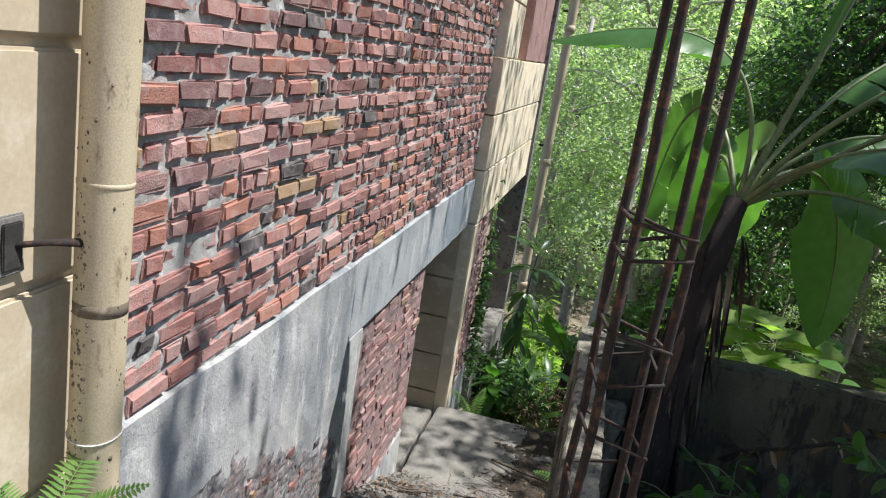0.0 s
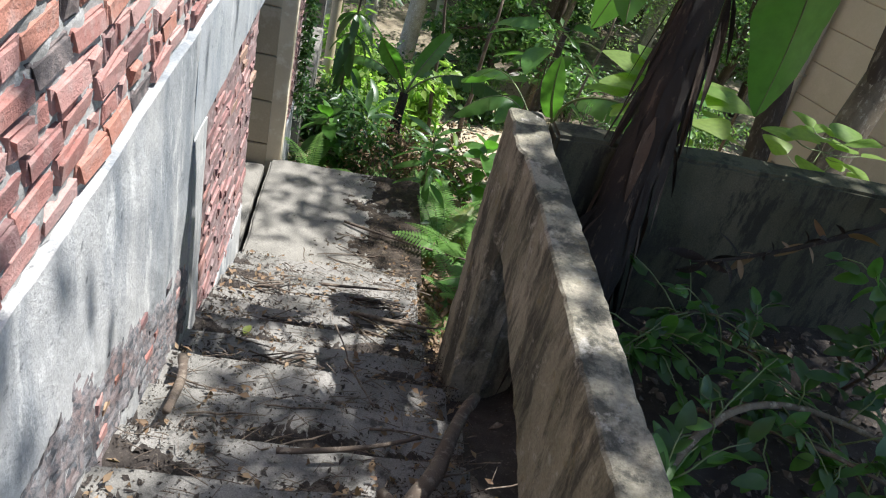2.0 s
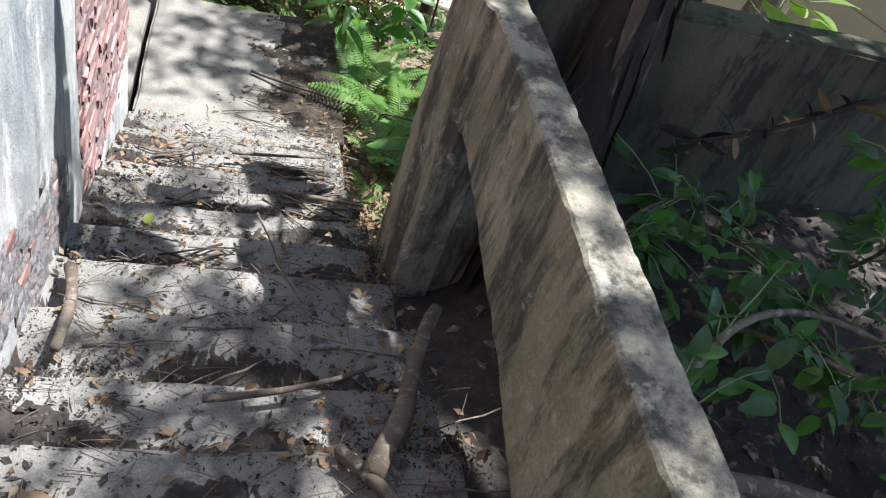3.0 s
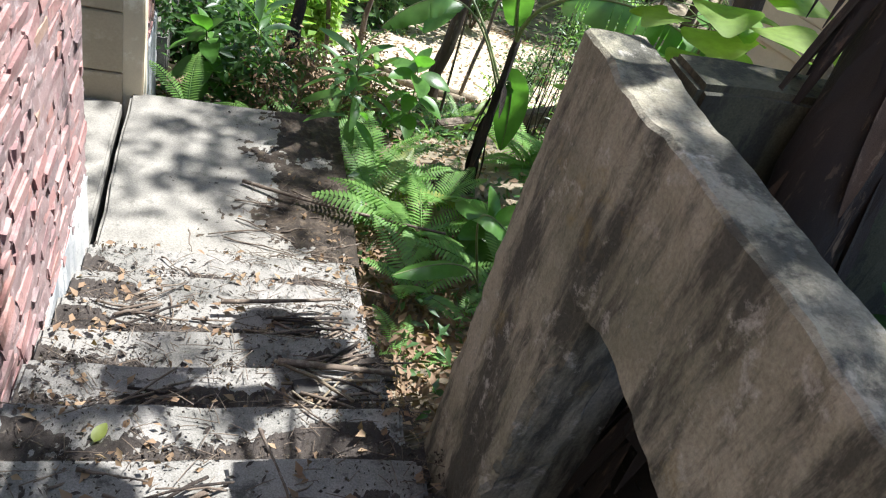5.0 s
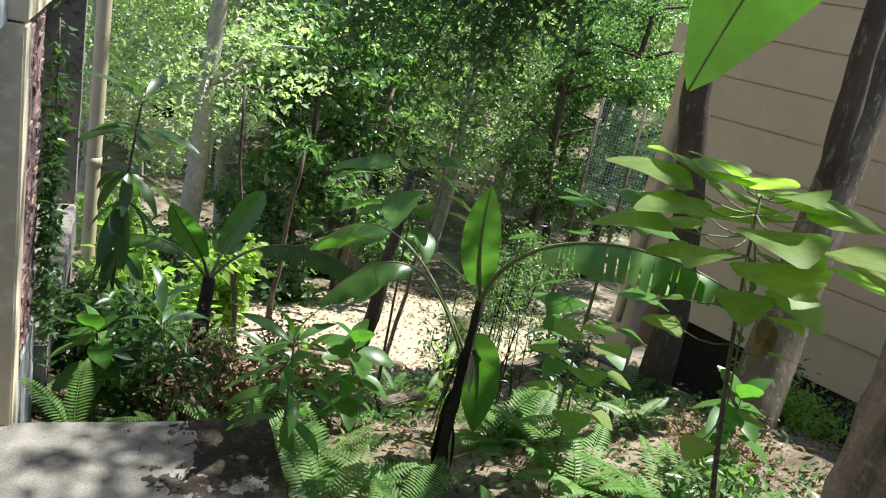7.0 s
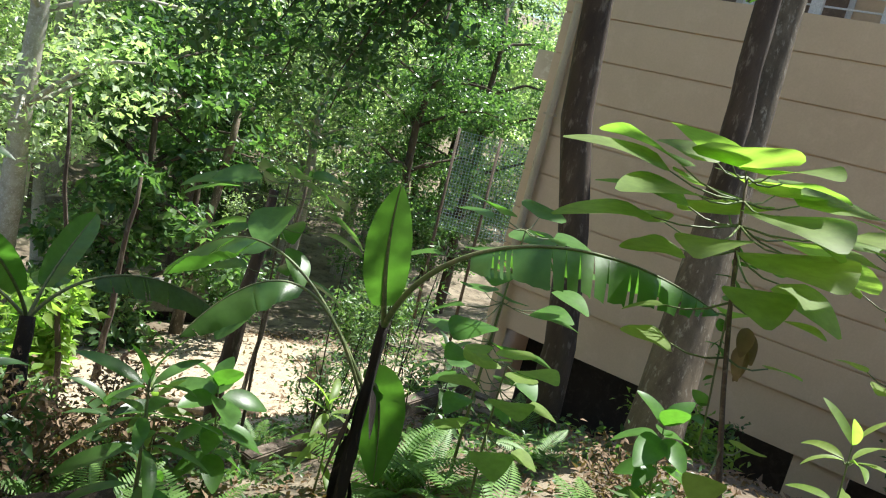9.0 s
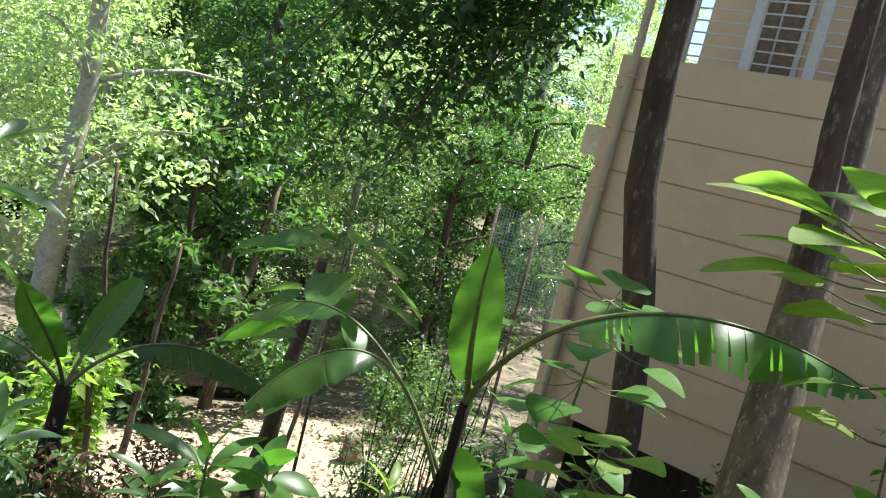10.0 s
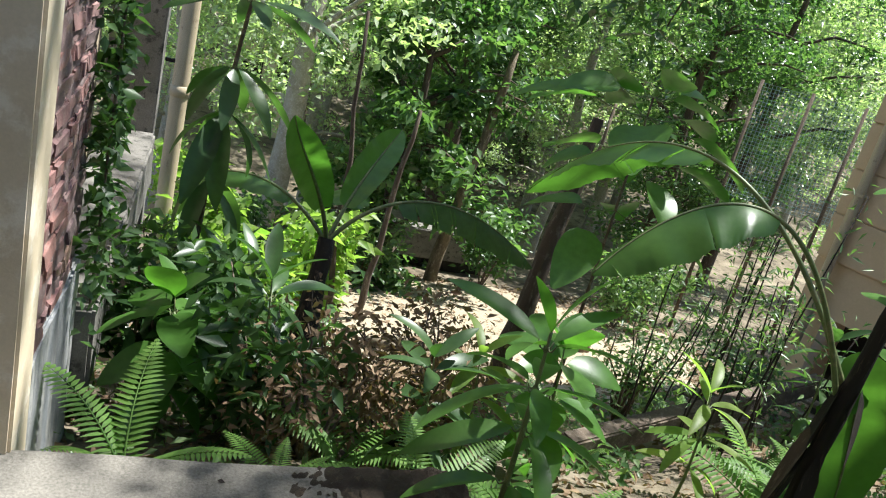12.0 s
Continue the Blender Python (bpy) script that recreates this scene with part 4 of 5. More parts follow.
# banana in the middle of the slope
b2 = thing("banana_plant", "young banana plant with one upright leaf on slope", "banana plant")
st2 = bez([(1.20, 7.46, -0.62), (1.14, 7.42, 0.0), (1.17, 7.42, 0.5), (1.16, 7.38, 0.93)], 12)
part("stem", tube("stem", st2, [0.037 - 0.0012 * i for i in range(13)], SHEATH, 12, 0.4), b2, "dark brown stem")
sheath_strips(b2, st2, 0.03, 18, 6)
C2 = Vector((1.16, 7.38, 0.91))
banana_leaf(b2, [C2, (1.06, 7.28, 1.1), (1.0, 7.27, 1.32), (1.01, 7.26, 1.60)], 0.205, 0.2, 0.12, 0, 11, up=(-0.45, -0.87, 0.1))
banana_leaf(b2, [C2, (1.0, 7.0, 1.35), (1.1, 6.7, 1.6), (1.45, 6.45, 1.68), (1.8, 6.15, 1.48)], 0.30, 0.40, -0.55, 0.8, 12)
banana_leaf(b2, [(1.16, 7.42, 0.56), (0.85, 7.7, 1.2), (0.7, 8.0, 1.25), (0.55, 8.35, 1.0), (0.48, 8.6, 0.7)], 0.32, 0.42, -0.3, 0.3, 13, rib=0.010)
banana_leaf(b2, [(1.16, 7.42, 0.5), (0.9, 7.5, 1.1), (0.75, 7.6, 1.15), (0.5, 7.65, 1.0), (0.3, 7.6, 0.75)], 0.26, 0.40, -0.4, 0.15, 14, rib=0.010)
banana_leaf(b2, [(1.16, 7.42, 0.35), (1.2, 7.5, 0.75), (1.3, 7.45, 0.6), (1.32, 7.4, 0.05)], 0.26, 0.3, 0.1, 0.0, 15, up=(-0.45, -0.87, 0.2))

# sucker between the ferns
bs = thing("banana_sucker", "small banana sucker with dark green arching leaves", "banana plant")
banana_leaf(bs, [(0.80, 5.80, 0.0), (0.62, 5.75, 0.60), (0.42, 5.6, 0.92), (0.60, 5.55, 0.85), (0.80, 5.56, 0.60)], 0.13, 0.45, -0.35, 0.0, 41, LEAF_BROAD, rib=0.009)
banana_leaf(bs, [(0.80, 5.80, 0.0), (0.70, 5.75, 0.42), (0.45, 5.6, 0.50), (0.18, 5.55, 0.40)], 0.14, 0.4, -0.3, 0.0, 42, LEAF_BROAD, rib=0.009)
banana_leaf(bs, [(0.80, 5.80, 0.0), (0.85, 5.85, 0.35), (1.05, 5.9, 0.45), (1.25, 5.9, 0.25)], 0.14, 0.4, -0.3, 0.0, 43, LEAF_BROAD, rib=0.009)

# banana further down
b3 = thing("banana_plant", "young banana plant with two raised leaves", "banana plant")
st3 = bez([(0.0, 9.9, -1.55), (-0.03, 10.1, -0.9), (0.05, 10.36, -0.27)], 10)
part("stem", tube("stem", st3, [0.085 - 0.003 * i for i in range(11)], SHEATH, 12, 0.4), b3, "dark leaning stem")
sheath_strips(b3, st3, 0.07, 8, 9)
C3 = Vector((0.05, 10.36, -0.3))
banana_leaf(b3, [C3, (0.15, 10.5, 0.0), (0.4, 10.9, 0.2), (0.55, 11.1, 0.35)], 0.24, 0.25, 0.3, 0, 21, up=(-0.25, -1, 0.3))
banana_leaf(b3, [C3, (-0.05, 10.2, 0.1), (-0.3, 9.8, 0.4), (-0.36, 9.7, 0.6)], 0.22, 0.25, 0.3, 0, 22, up=(-0.1, -1, 0.3))
banana_leaf(b3, [C3, (0.3, 10.4, 0.1), (0.8, 10.5, 0.2), (1.3, 10.6, -0.1), (1.6, 10.6, -0.35)], 0.30, 0.3, -0.6, 0.4, 23, LEAF_DARK)
banana_leaf(b3, [C3, (0.2, 10.6, 0.0), (0.3, 11.0, 0.0), (0.3, 11.4, -0.3)], 0.3, 0.3, -0.3, 0.1, 24)
banana_leaf(b3, [C3, (-0.2, 10.5, 0.0), (-0.5, 10.7, 0.1), (-0.9, 10.8, -0.2)], 0.28, 0.3, -0.3, 0.1, 25)

# ---- saplings with broad leaves ----


def sapling(name, label, pts, whorls, seed, kind="lance", radius=0.012, mat=None, group=""):
    """Stem along pts; whorls: (share of the stem, count, leaf length, rise, petiole)."""
    rng = random.Random(seed)
    t = thing(name, label, "sapling", group=group)
    line = bez(pts, 20)
    part("stem", tube("stem", line, [radius * (1.1 - 0.035 * i) for i in range(21)], STALK if radius < 0.013 else STICK, 7, 0.2), t)
    for s, count, length, rise, pet in whorls:
        p = line[min(20, int(s * 20))]
        off = rng.uniform(0, 6.28)
        for k in range(count):
            a = off + 2 * math.pi * k / count + rng.uniform(-0.35, 0.35)
            d = Vector((math.cos(a), math.sin(a), rise + rng.uniform(-0.25, 0.25)))
            base = Vector(p)
            if pet:
                end = base + d.normalized() * pet * rng.uniform(0.6, 1.1)
                part("petiole", tube("petiole", bend_path(base, end, -0.02, 3), [0.004, 0.0035, 0.003, 0.0025], STALK, 5), t)
                base = end
                d.z -= 0.35 if kind == "oval" else 0.08
            put_leaf(t, kind, base, d, length * rng.uniform(0.75, 1.15), rng, mat, rng.uniform(-0.22, 0.22) if kind == "heart" else rng.uniform(-0.5, 0.5))
    return t


gz = ground_z


def sapling_vine():
    rng = random.Random(44)
    t = thing("vine", "thin leafy vine hanging beside the sapling", "vine")
    line = bez([(1.50, 5.98, 1.85), (1.62, 5.98, 1.72), (1.56, 5.97, 1.45), (1.66, 5.98, 1.30), (1.68, 5.98, 1.05)], 30)
    part("runner", tube("runner", line, [0.004] * 31, STALK, 5), t)
    for k in range(22):
        p = line[rng.randrange(3, 31)]
        put_leaf(t, "small", p, (rng.uniform(-1, 1), rng.uniform(-1, 1), rng.uniform(-0.8, 0.2)), rng.uniform(0.04, 0.085), rng, LEAF_BROAD, rng.uniform(-1, 1))
    dead = thing("dead_leaf", "crumpled brown dead leaf hanging from vine", "dead leaf", (1.73, 5.98, 1.50))
    for k in range(5):
        put_leaf(dead, "oval", (rng.uniform(-0.015, 0.015), rng.uniform(-0.02, 0.02), -0.02 * k), (rng.uniform(-0.5, 0.5), rng.uniform(-0.5, 0.5), -1), rng.uniform(0.09, 0.14), rng, LITTER, rng.uniform(-2, 2), "fold")


sapling_vine()
sapling("sapling", "sapling with glossy lance-shaped leaves behind the landing", [(0.22, 7.55, gz(0.22, 7.55)), (0.2, 7.5, 0.2), (0.18, 7.5, 0.6)],
        [(1.0, 2, 0.24, 1.6, 0), (0.97, 5, 0.30, 0.25, 0.03), (0.82, 5, 0.34, -0.05, 0.04), (0.65, 4, 0.34, -0.3, 0.04), (0.45, 4, 0.3, -0.4, 0.04)], 31, "lance", 0.012, LEAF_BROAD)
sapling("sapling", "tall sapling with broad drooping leaves on long stalks", [(1.55, 9.7, gz(1.55, 9.7)), (1.5, 9.6, 0.0), (1.5, 9.6, 1.1)],
        [(1.0, 5, 0.42, 0.3, 0.2), (0.95, 6, 0.46, 0.05, 0.35), (0.85, 5, 0.44, -0.1, 0.35), (0.74, 4, 0.4, -0.2, 0.3)], 32, "oval", 0.014, LEAF_BROAD)
sapling("sapling", "slender sapling with large backlit heart-shaped leaves", [(1.28, 5.25, gz(1.3, 5.2)), (1.3, 5.6, 1.0), (1.42, 5.85, 1.5), (1.5, 6.0, 2.0)],
        [(1.0, 6, 0.30, 0.15, 0.12), (0.97, 8, 0.32, 0.05, 0.24), (0.92, 8, 0.28, 0.0, 0.28), (0.86, 5, 0.22, -0.1, 0.28), (0.76, 3, 0.16, -0.1, 0.3), (0.66, 2, 0.14, -0.2, 0.2), (0.5, 2, 0.12, -0.3, 0.15)], 33, "heart", 0.013, LEAF_LIGHT)
sapling("sapling", "slender sapling with large backlit heart-shaped leaves", [(2.5, 5.5, gz(2.5, 5.5)), (2.55, 5.7, 1.0), (2.6, 5.9, 1.85)],
        [(1.0, 6, 0.24, 0.2, 0.14), (0.95, 7, 0.24, 0.1, 0.26), (0.87, 5, 0.2, 0.0, 0.25), (0.7, 4, 0.16, -0.1, 0.2)], 37, "heart", 0.013, LEAF_LIGHT)
sapling("sapling", "sapling with pale round leaves on thin stalks", [(2.45, 8.2, gz(2.45, 8.2)), (2.3, 8.0, 0.4), (2.2, 7.8, 1.35)],
        [(1.0, 5, 0.26, 0.2, 0.25), (0.92, 6, 0.26, 0.0, 0.4), (0.75, 6, 0.24, -0.1, 0.3), (0.6, 5, 0.22, -0.2, 0.25), (0.45, 5, 0.2, -0.2, 0.2)], 34, "heart", 0.012, LEAF_BROAD)
sapling("sapling", "sapling with pale round leaves on thin stalks", [(1.9, 7.3, gz(1.9, 7.3)), (1.85, 7.3, 0.3), (1.8, 7.2, 0.8)],
        [(1.0, 4, 0.2, 0.2, 0.15), (0.85, 5, 0.2, 0.0, 0.2), (0.6, 5, 0.2, -0.2, 0.2)], 35, "heart", 0.01, LEAF_LIGHT)
sapling("sapling", "dark glossy sapling climbing the far drainpipe", [(-0.75, 10.0, gz(-0.75, 10)), (-0.75, 10.0, 0.3), (-0.62, 9.9, 1.3)],
        [(1.0, 6, 0.42, 0.6, 0.05), (0.9, 6, 0.42, -0.3, 0.06), (0.78, 6, 0.46, -0.8, 0.06), (0.66, 6, 0.46, -1.2, 0.06), (0.54, 5, 0.42, -1.2, 0.06), (0.42, 4, 0.38, -1.0, 0.06)], 36, "lance", 0.02, LEAF_DARK)
for i, (x, y, h, l) in enumerate([(0.9, 8.6, 0.7, 0.26), (-0.4, 9.0, 0.8, 0.3), (0.6, 8.8, 0.6, 0.24), (-0.8, 8.9, 0.7, 0.26), (2.8, 9.0, 0.8, 0.24), (1.5, 8.3, 0.6, 0.22), (2.9, 7.0, 0.7, 0.24), (0.3, 8.6, 0.6, 0.26), (3.3, 6.2, 0.9, 0.24), (1.0, 6.4, 0.3, 0.3), (-0.2, 11.8, 1.0, 0.4), (-0.5, 12.2, 0.9, 0.4)]):
    z = gz(x, y)
    sapling("sapling", "knee-high sapling with long green leaves on forest floor", [(x, y, z - 0.02), (x + 0.04, y, z + h * 0.5), (x, y + 0.03, z + h)],
            [(1.0, 3, l, 0.9, 0), (0.9, 5, l * 1.1, 0.1, 0.03), (0.65, 5, l * 1.1, -0.2, 0.03), (0.4, 4, l, -0.3, 0.03)], 50 + i, "lance" if i % 3 else "oval", 0.008, [LEAF_BROAD, LEAF_DARK, LEAF_LIGHT][i % 3], "saplings")

# ---- ferns ----


def frond_mesh(length, width, droop, rise, mat, seed):
    rng = random.Random(seed)
    d = Vector((1, 0, rise)).normalized()
    p = Vector((0, 0, 0))
    line = [p.copy()]
    n = 26
    for i in range(n):
        d = (d + Vector((0, rng.uniform(-0.01, 0.01), -droop / n))).normalized()
        p = p + d * length / n
        line.append(p.copy())
    bag = Bag()
    bag.add(*tube_data(line, [0.005 * (1.05 - i / n) + 0.0008 for i in range(n + 1)], 5))
    for i in range(3, n + 1):
        s = i / n
        w = width * 0.5 * math.sin(math.pi * (0.16 + 0.82 * s)) ** 0.8 + 0.004
        dd = (line[min(i + 1, n)] - line[i - 1]).normalized()
        side = dd.cross(Vector((0, 0, 1))).normalized()
        for sg in (1, -1):
            v, f = blade(line[i], side * sg + dd * 0.35 + Vector((0, 0, 0.08)), (0, 0, 1), w * rng.uniform(0.9, 1.08), min(0.9 * length / n, 0.024), 0.35, 0.15, 4, 0.5)
            bag.add(v, f)
    return bag.mesh("frond", mat, True)


FRONDS = [frond_mesh(0.7, 0.24, 0.9, 0.9, FERN, i) for i in range(4)]
FROND_Y = frond_mesh(0.7, 0.2, 1.1, 0.8, FERN_YELLOW, 9)


def fern(x, y, z, size, count, seed, label="green fern with arching fronds", yellow=0):
    rr = random.Random(seed)
    t = thing("fern", label, "fern", (x, y, z), "ferns")
    for k in range(count):
        a = 2 * math.pi * k / count + rr.uniform(-0.4, 0.4)
        me = FROND_Y if k < yellow else rr.choice(FRONDS)
        ob = part("frond", me, t)
        ob.rotation_euler = (rr.uniform(-0.3, 0.3), rr.uniform(-0.35, 0.15), a)
        s = size * rr.uniform(0.75, 1.15)
        ob.scale = (s, s, s)
    return t


fern(-0.88, 8.02, -0.35, 0.68, 5, 1, "bright fern at the edge of the landing")
fern(-0.35, 8.15, -0.5, 0.45, 6, 2)
fern(0.15, 8.0, -0.42, 0.7, 7, 3)
fern(0.62, 6.55, -0.15, 0.95, 8, 4, "large fern beside the stairs")
fern(0.35, 6.95, -0.25, 0.9, 8, 5, "fern with a yellowing frond by the landing", 2)
fern(0.85, 7.05, -0.25, 0.8, 8, 6)
fern(0.45, 5.85, 0.0, 0.7, 6, 7)
fern(0.95, 5.9, 0.0, 0.8, 7, 8)
fern(-1.12, 1.36, 2.40, 0.45, 8, 9, "fern growing at the foot of the drainpipe")
fern(0.25, 5.3, 0.1, 0.45, 6, 11)
for i in range(8):
    rr = random.Random(360 + i)
    x, y = rr.uniform(0.4, 2.6), rr.uniform(6.2, 8.3)
    fern(x, y, gz(x, y), rr.uniform(0.6, 1.0), 8, 380 + i)
for i in range(14):
    rr = random.Random(300 + i)
    x, y = rr.uniform(-0.6, 4.0), rr.uniform(7.4, 10.5)
    fern(x, y, gz(x, y), rr.uniform(0.5, 0.9), 7, 320 + i)

# ---- undergrowth and litter over the slope ----


def scatter(name, label, category, n, area, size, mat, seed, height=0.05, flat=0.5, aspect=0.45, keep=None, zf=None):
    rng = np.random.default_rng(seed)
    pts = []
    zf = zf or ground_z
    while len(pts) < n:
        x = rng.uniform(area[0], area[1])
        y = rng.uniform(area[2], area[3])
        if keep and not keep(x, y):
            continue
        pts.append((x, y, zf(x, y) + abs(rng.normal()) * height + 0.01))
    return single(name, leaf_cloud(name, pts, size, mat, rng, flat, aspect), label, category, kind="stuff")


def off_stairs(x, y):
    return not (-1.6 < x < 0.2 and y < 7.85)


def clumpy(x, y):
    return off_stairs(x, y) and noise.noise((x * 0.8, y * 0.8, 9)) > -0.15


scatter("leaf_litter", "dry brown leaf litter on forest floor", "leaf litter", 16000, (-1.4, 8, 4.4, 15), 0.075, LITTER, 1, 0.012, 0.35, 0.5, off_stairs)
scatter("leaf_litter", "pale dry leaf litter in clearing", "leaf litter", 9000, (-1, 8, 12.5, 19), 0.10, LITTER, 2, 0.02, 0.35, 0.5)
scatter("leaf_litter", "brown dead leaves heaped beside stairs", "leaf litter", 2200, (0.08, 1.1, 4.5, 6.9), 0.07, LITTER, 6, 0.03, 0.6, 0.45)
scatter("weeds", "low green weeds on forest floor", "weeds", 4500, (-1.3, 7, 7.9, 12.0), 0.08, LEAF_FAR, 3, 0.07, 0.8, 0.4, clumpy)
scatter("weeds", "low dark weeds beside stairs", "weeds", 2200, (0.22, 4, 4.4, 9), 0.08, LEAF_DARK, 4, 0.10, 0.8, 0.4, clumpy)


def shrub(x, y, h, r, n, size, mat, seed, label):
    rng = np.random.default_rng(seed)
    rr = random.Random(seed)
    t = thing("shrub", label, "shrub", (x, y, gz(x, y)), "shrubs")
    cents = []
    for k in range(9):
        a = rr.uniform(0, 6.28)
        end = Vector((math.cos(a) * r * rr.uniform(0.2, 1), math.sin(a) * r * rr.uniform(0.2, 1), h * rr.uniform(0.6, 1.05)))
        part("twig", tube("twig", bend_path((0, 0, -0.05), end, 0.1 * h, 5, 0.04, rr), [0.014 - 0.0022 * j for j in range(6)], STICK, 5), t)
        m = n // 9
        ss = rng.uniform(0.35, 1.08, (m, 1))
        cents.append(np.array(end) * ss + rng.normal(size=(m, 3)) * np.array([0.13, 0.13, 0.10]) * max(r, 0.6))
    part("foliage", leaf_cloud("foliage", np.concatenate(cents), size, mat, rng, 0.7, 0.42), t)
    return t


SH = [(-0.5, 8.9, 0.7, 0.5, LEAF_DARK, 0.11), (-0.9, 9.4, 0.9, 0.4, LEAF_DARK, 0.11), (0.35, 9.0, 0.8, 0.5, LITTER, 0.06), (0.75, 9.6, 0.7, 0.45, LITTER, 0.06), (-0.7, 10.6, 1.0, 0.5, LEAF_DARK, 0.12), (-0.3, 13.0, 1.6, 0.8, LEAF_LIGHT, 0.2),
      (0.7, 14.2, 1.9, 0.7, LEAF_LIGHT, 0.18), (-0.6, 15.5, 2.2, 0.9, LEAF_LIGHT, 0.2), (2.5, 10.3, 1.0, 0.45, LEAF_FAR, 0.06), (4.6, 11.5, 0.7, 0.6, LEAF_FAR, 0.08),
      (5.0, 8.4, 0.5, 0.6, LEAF_LIGHT, 0.09), (3.2, 7.3, 0.35, 0.5, LITTER, 0.05), (-0.15, 8.75, 0.6, 0.45, LITTER, 0.05), (0.12, 9.5, 0.8, 0.4, LITTER, 0.05), (2.3, 6.2, 0.6, 0.5, LEAF_FAR, 0.09), (6.2, 9.0, 0.8, 0.6, LEAF_DARK, 0.08), (7.4, 7.2, 1.2, 0.7, LEAF_DARK, 0.09), (0.2, 12.0, 0.7, 0.5, LEAF_FAR, 0.12),
      (2.0, 17.8, 1.4, 1.0, LEAF_FAR, 0.14), (4.6, 18.6, 1.6, 1.0, LEAF_DARK, 0.14), (6.6, 17.0, 1.5, 0.9, LEAF_FAR, 0.13), (0.2, 17.2, 1.6, 0.9, LEAF_DARK, 0.14), (8.0, 18.2, 1.8, 1.0, LEAF_FAR, 0.14)]
for i, (x, y, h, r, mat, size) in enumerate(SH):
    shrub(x, y, h, r, 900 if y < 12 else 1300, size, mat, 400 + i, "withered shrub with dry brown leaves" if mat is LITTER else "leafy green shrub in the undergrowth")

# ---- timber, stones and small things on the slope ----
log = thing("timber", "long weathered timber lying across the slope", "timber")
part("beam", rough_box("beam", (0, -0.06, -0.07), (2.6, 0.06, 0.07), STICK, 0.2, 0.008, 0.012, 21), log)
log.location = (1.35, 9.05, -0.80)
log.rotation_euler = (0, -0.05, 0.34)
slab = single("concrete_slab", rough_box("concrete_slab", (-0.35, -0.12, -0.03), (0.35, 0.12, 0.03), CONCRETE, 0.1, 0.006, 0.01, 22), "broken concrete slab lying in weeds", "slab", (1.55, 6.55, gz(1.55, 6.55) + 0.12), turn=(0.1, 0.1, -0.6))
stump = single("stump", tube("stump", [(0, 0, -0.2), (0, 0, 0.3), (0.01, 0, 0.5), (0.01, 0, 0.505)], [0.2, 0.16, 0.15, 0.14], BARK_PALE, 14, 0.3), "sawn tree stump in the clearing", "stump", (5.2, 15.6, gz(5.2, 15.6)))
for i, (x, y, h, lean, r, bark) in enumerate([(1.66, 15.65, 3.2, 0.25, 0.06, BARK), (3.6, 18.6, 4.5, 0.5, 0.13, BARK_PALE), (1.75, 11.0, 2.6, 0.25, 0.10, BARK), (0.9, 13.6, 4.0, -0.3, 0.04, BARK), (2.9, 13.2, 3.5, 0.4, 0.035, BARK_PALE)]):
    t = thing("bare_tree", "slender bare young tree trunk", "tree", (x, y, gz(x, y) - 0.1), "bare trunks")
    rr = random.Random(i)
    part("trunk", tube("trunk", bend_path((0, 0, 0), (lean, 0.1, h), 0, 8, 0.03, rr), [r * (1 - 0.07 * k) for k in range(9)], bark, 9, 0.25), t)
for i in range(5):
    rr = random.Random(900 + i)
    single("plank", rough_box("plank", (-0.9, -0.07, -0.018), (0.9, 0.07, 0.018), BARK_PALE, 0.3, 0.004, 0.006, i), "weathered plank in a pile beside the house", "plank", (4.9 + 0.14 * i, 11.2 + rr.uniform(-0.2, 0.2), gz(4.9, 11.2) + 0.05 + 0.05 * i), "planks", turn=(0.05, rr.uniform(-0.1, 0.1), rr.uniform(-0.9, -0.4)))
culv = thing("retaining_wall", "low grey concrete wall with near-black box as shade below", "wall")
part("cap", rough_box("cap", (-0.2, 19.6, -3.75), (5.2, 20.0, -3.15), CONCRETE, 0.5, 0.015, 0.02, 31), culv)
# near-black box painted as the shade below the cap
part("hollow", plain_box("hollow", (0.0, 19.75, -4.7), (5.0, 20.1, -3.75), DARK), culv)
pot = single("flower_pot", tube("flower_pot", [(0, 0, 0), (0, 0, 0.01), (0, 0, 0.3), (0, 0, 0.32), (0, 0, 0.28)], [0.12, 0.13, 0.19, 0.19, 0.16], weathered("terracotta", (0.35, 0.13, 0.07), (0.28, 0.10, 0.06), (0.4, 0.18, 0.1), 0.85, 3, 1), 16), "terracotta pot at the clearing's edge", "pot", (2.3, 18.3, gz(2.3, 18.3)))

# dark canes standing below the timber
canes = thing("cane_clump", "clump of thin dark canes with feathery leaves", "canes")
crr = random.Random(5)
feather = []
for i in range(18):
    x, y = 2.35 + crr.uniform(-0.45, 0.45), 9.3 + crr.uniform(-0.5, 0.5)
    top = Vector((x + crr.uniform(-0.15, 0.3), y + crr.uniform(-0.1, 0.1), gz(x, y) + crr.uniform(0.9, 1.7)))
    part("cane", tube("cane", bend_path((x, y, gz(x, y) - 0.03), top, 0.0, 5, 0.015, crr), [0.008 - 0.0009 * k for k in range(6)], SHEATH, 5), canes)
    for k in range(60):
        s = crr.uniform(0.45, 1.05)
        feather.append((x + (top.x - x) * s + crr.gauss(0, 0.09), y + (top.y - y) * s + crr.gauss(0, 0.09), gz(x, y) + (top.z - gz(x, y)) * s + crr.gauss(0, 0.06)))
part("foliage", leaf_cloud("foliage", feather, 0.07, LEAF_FAR, np.random.default_rng(4), 0.7, 0.22), canes)

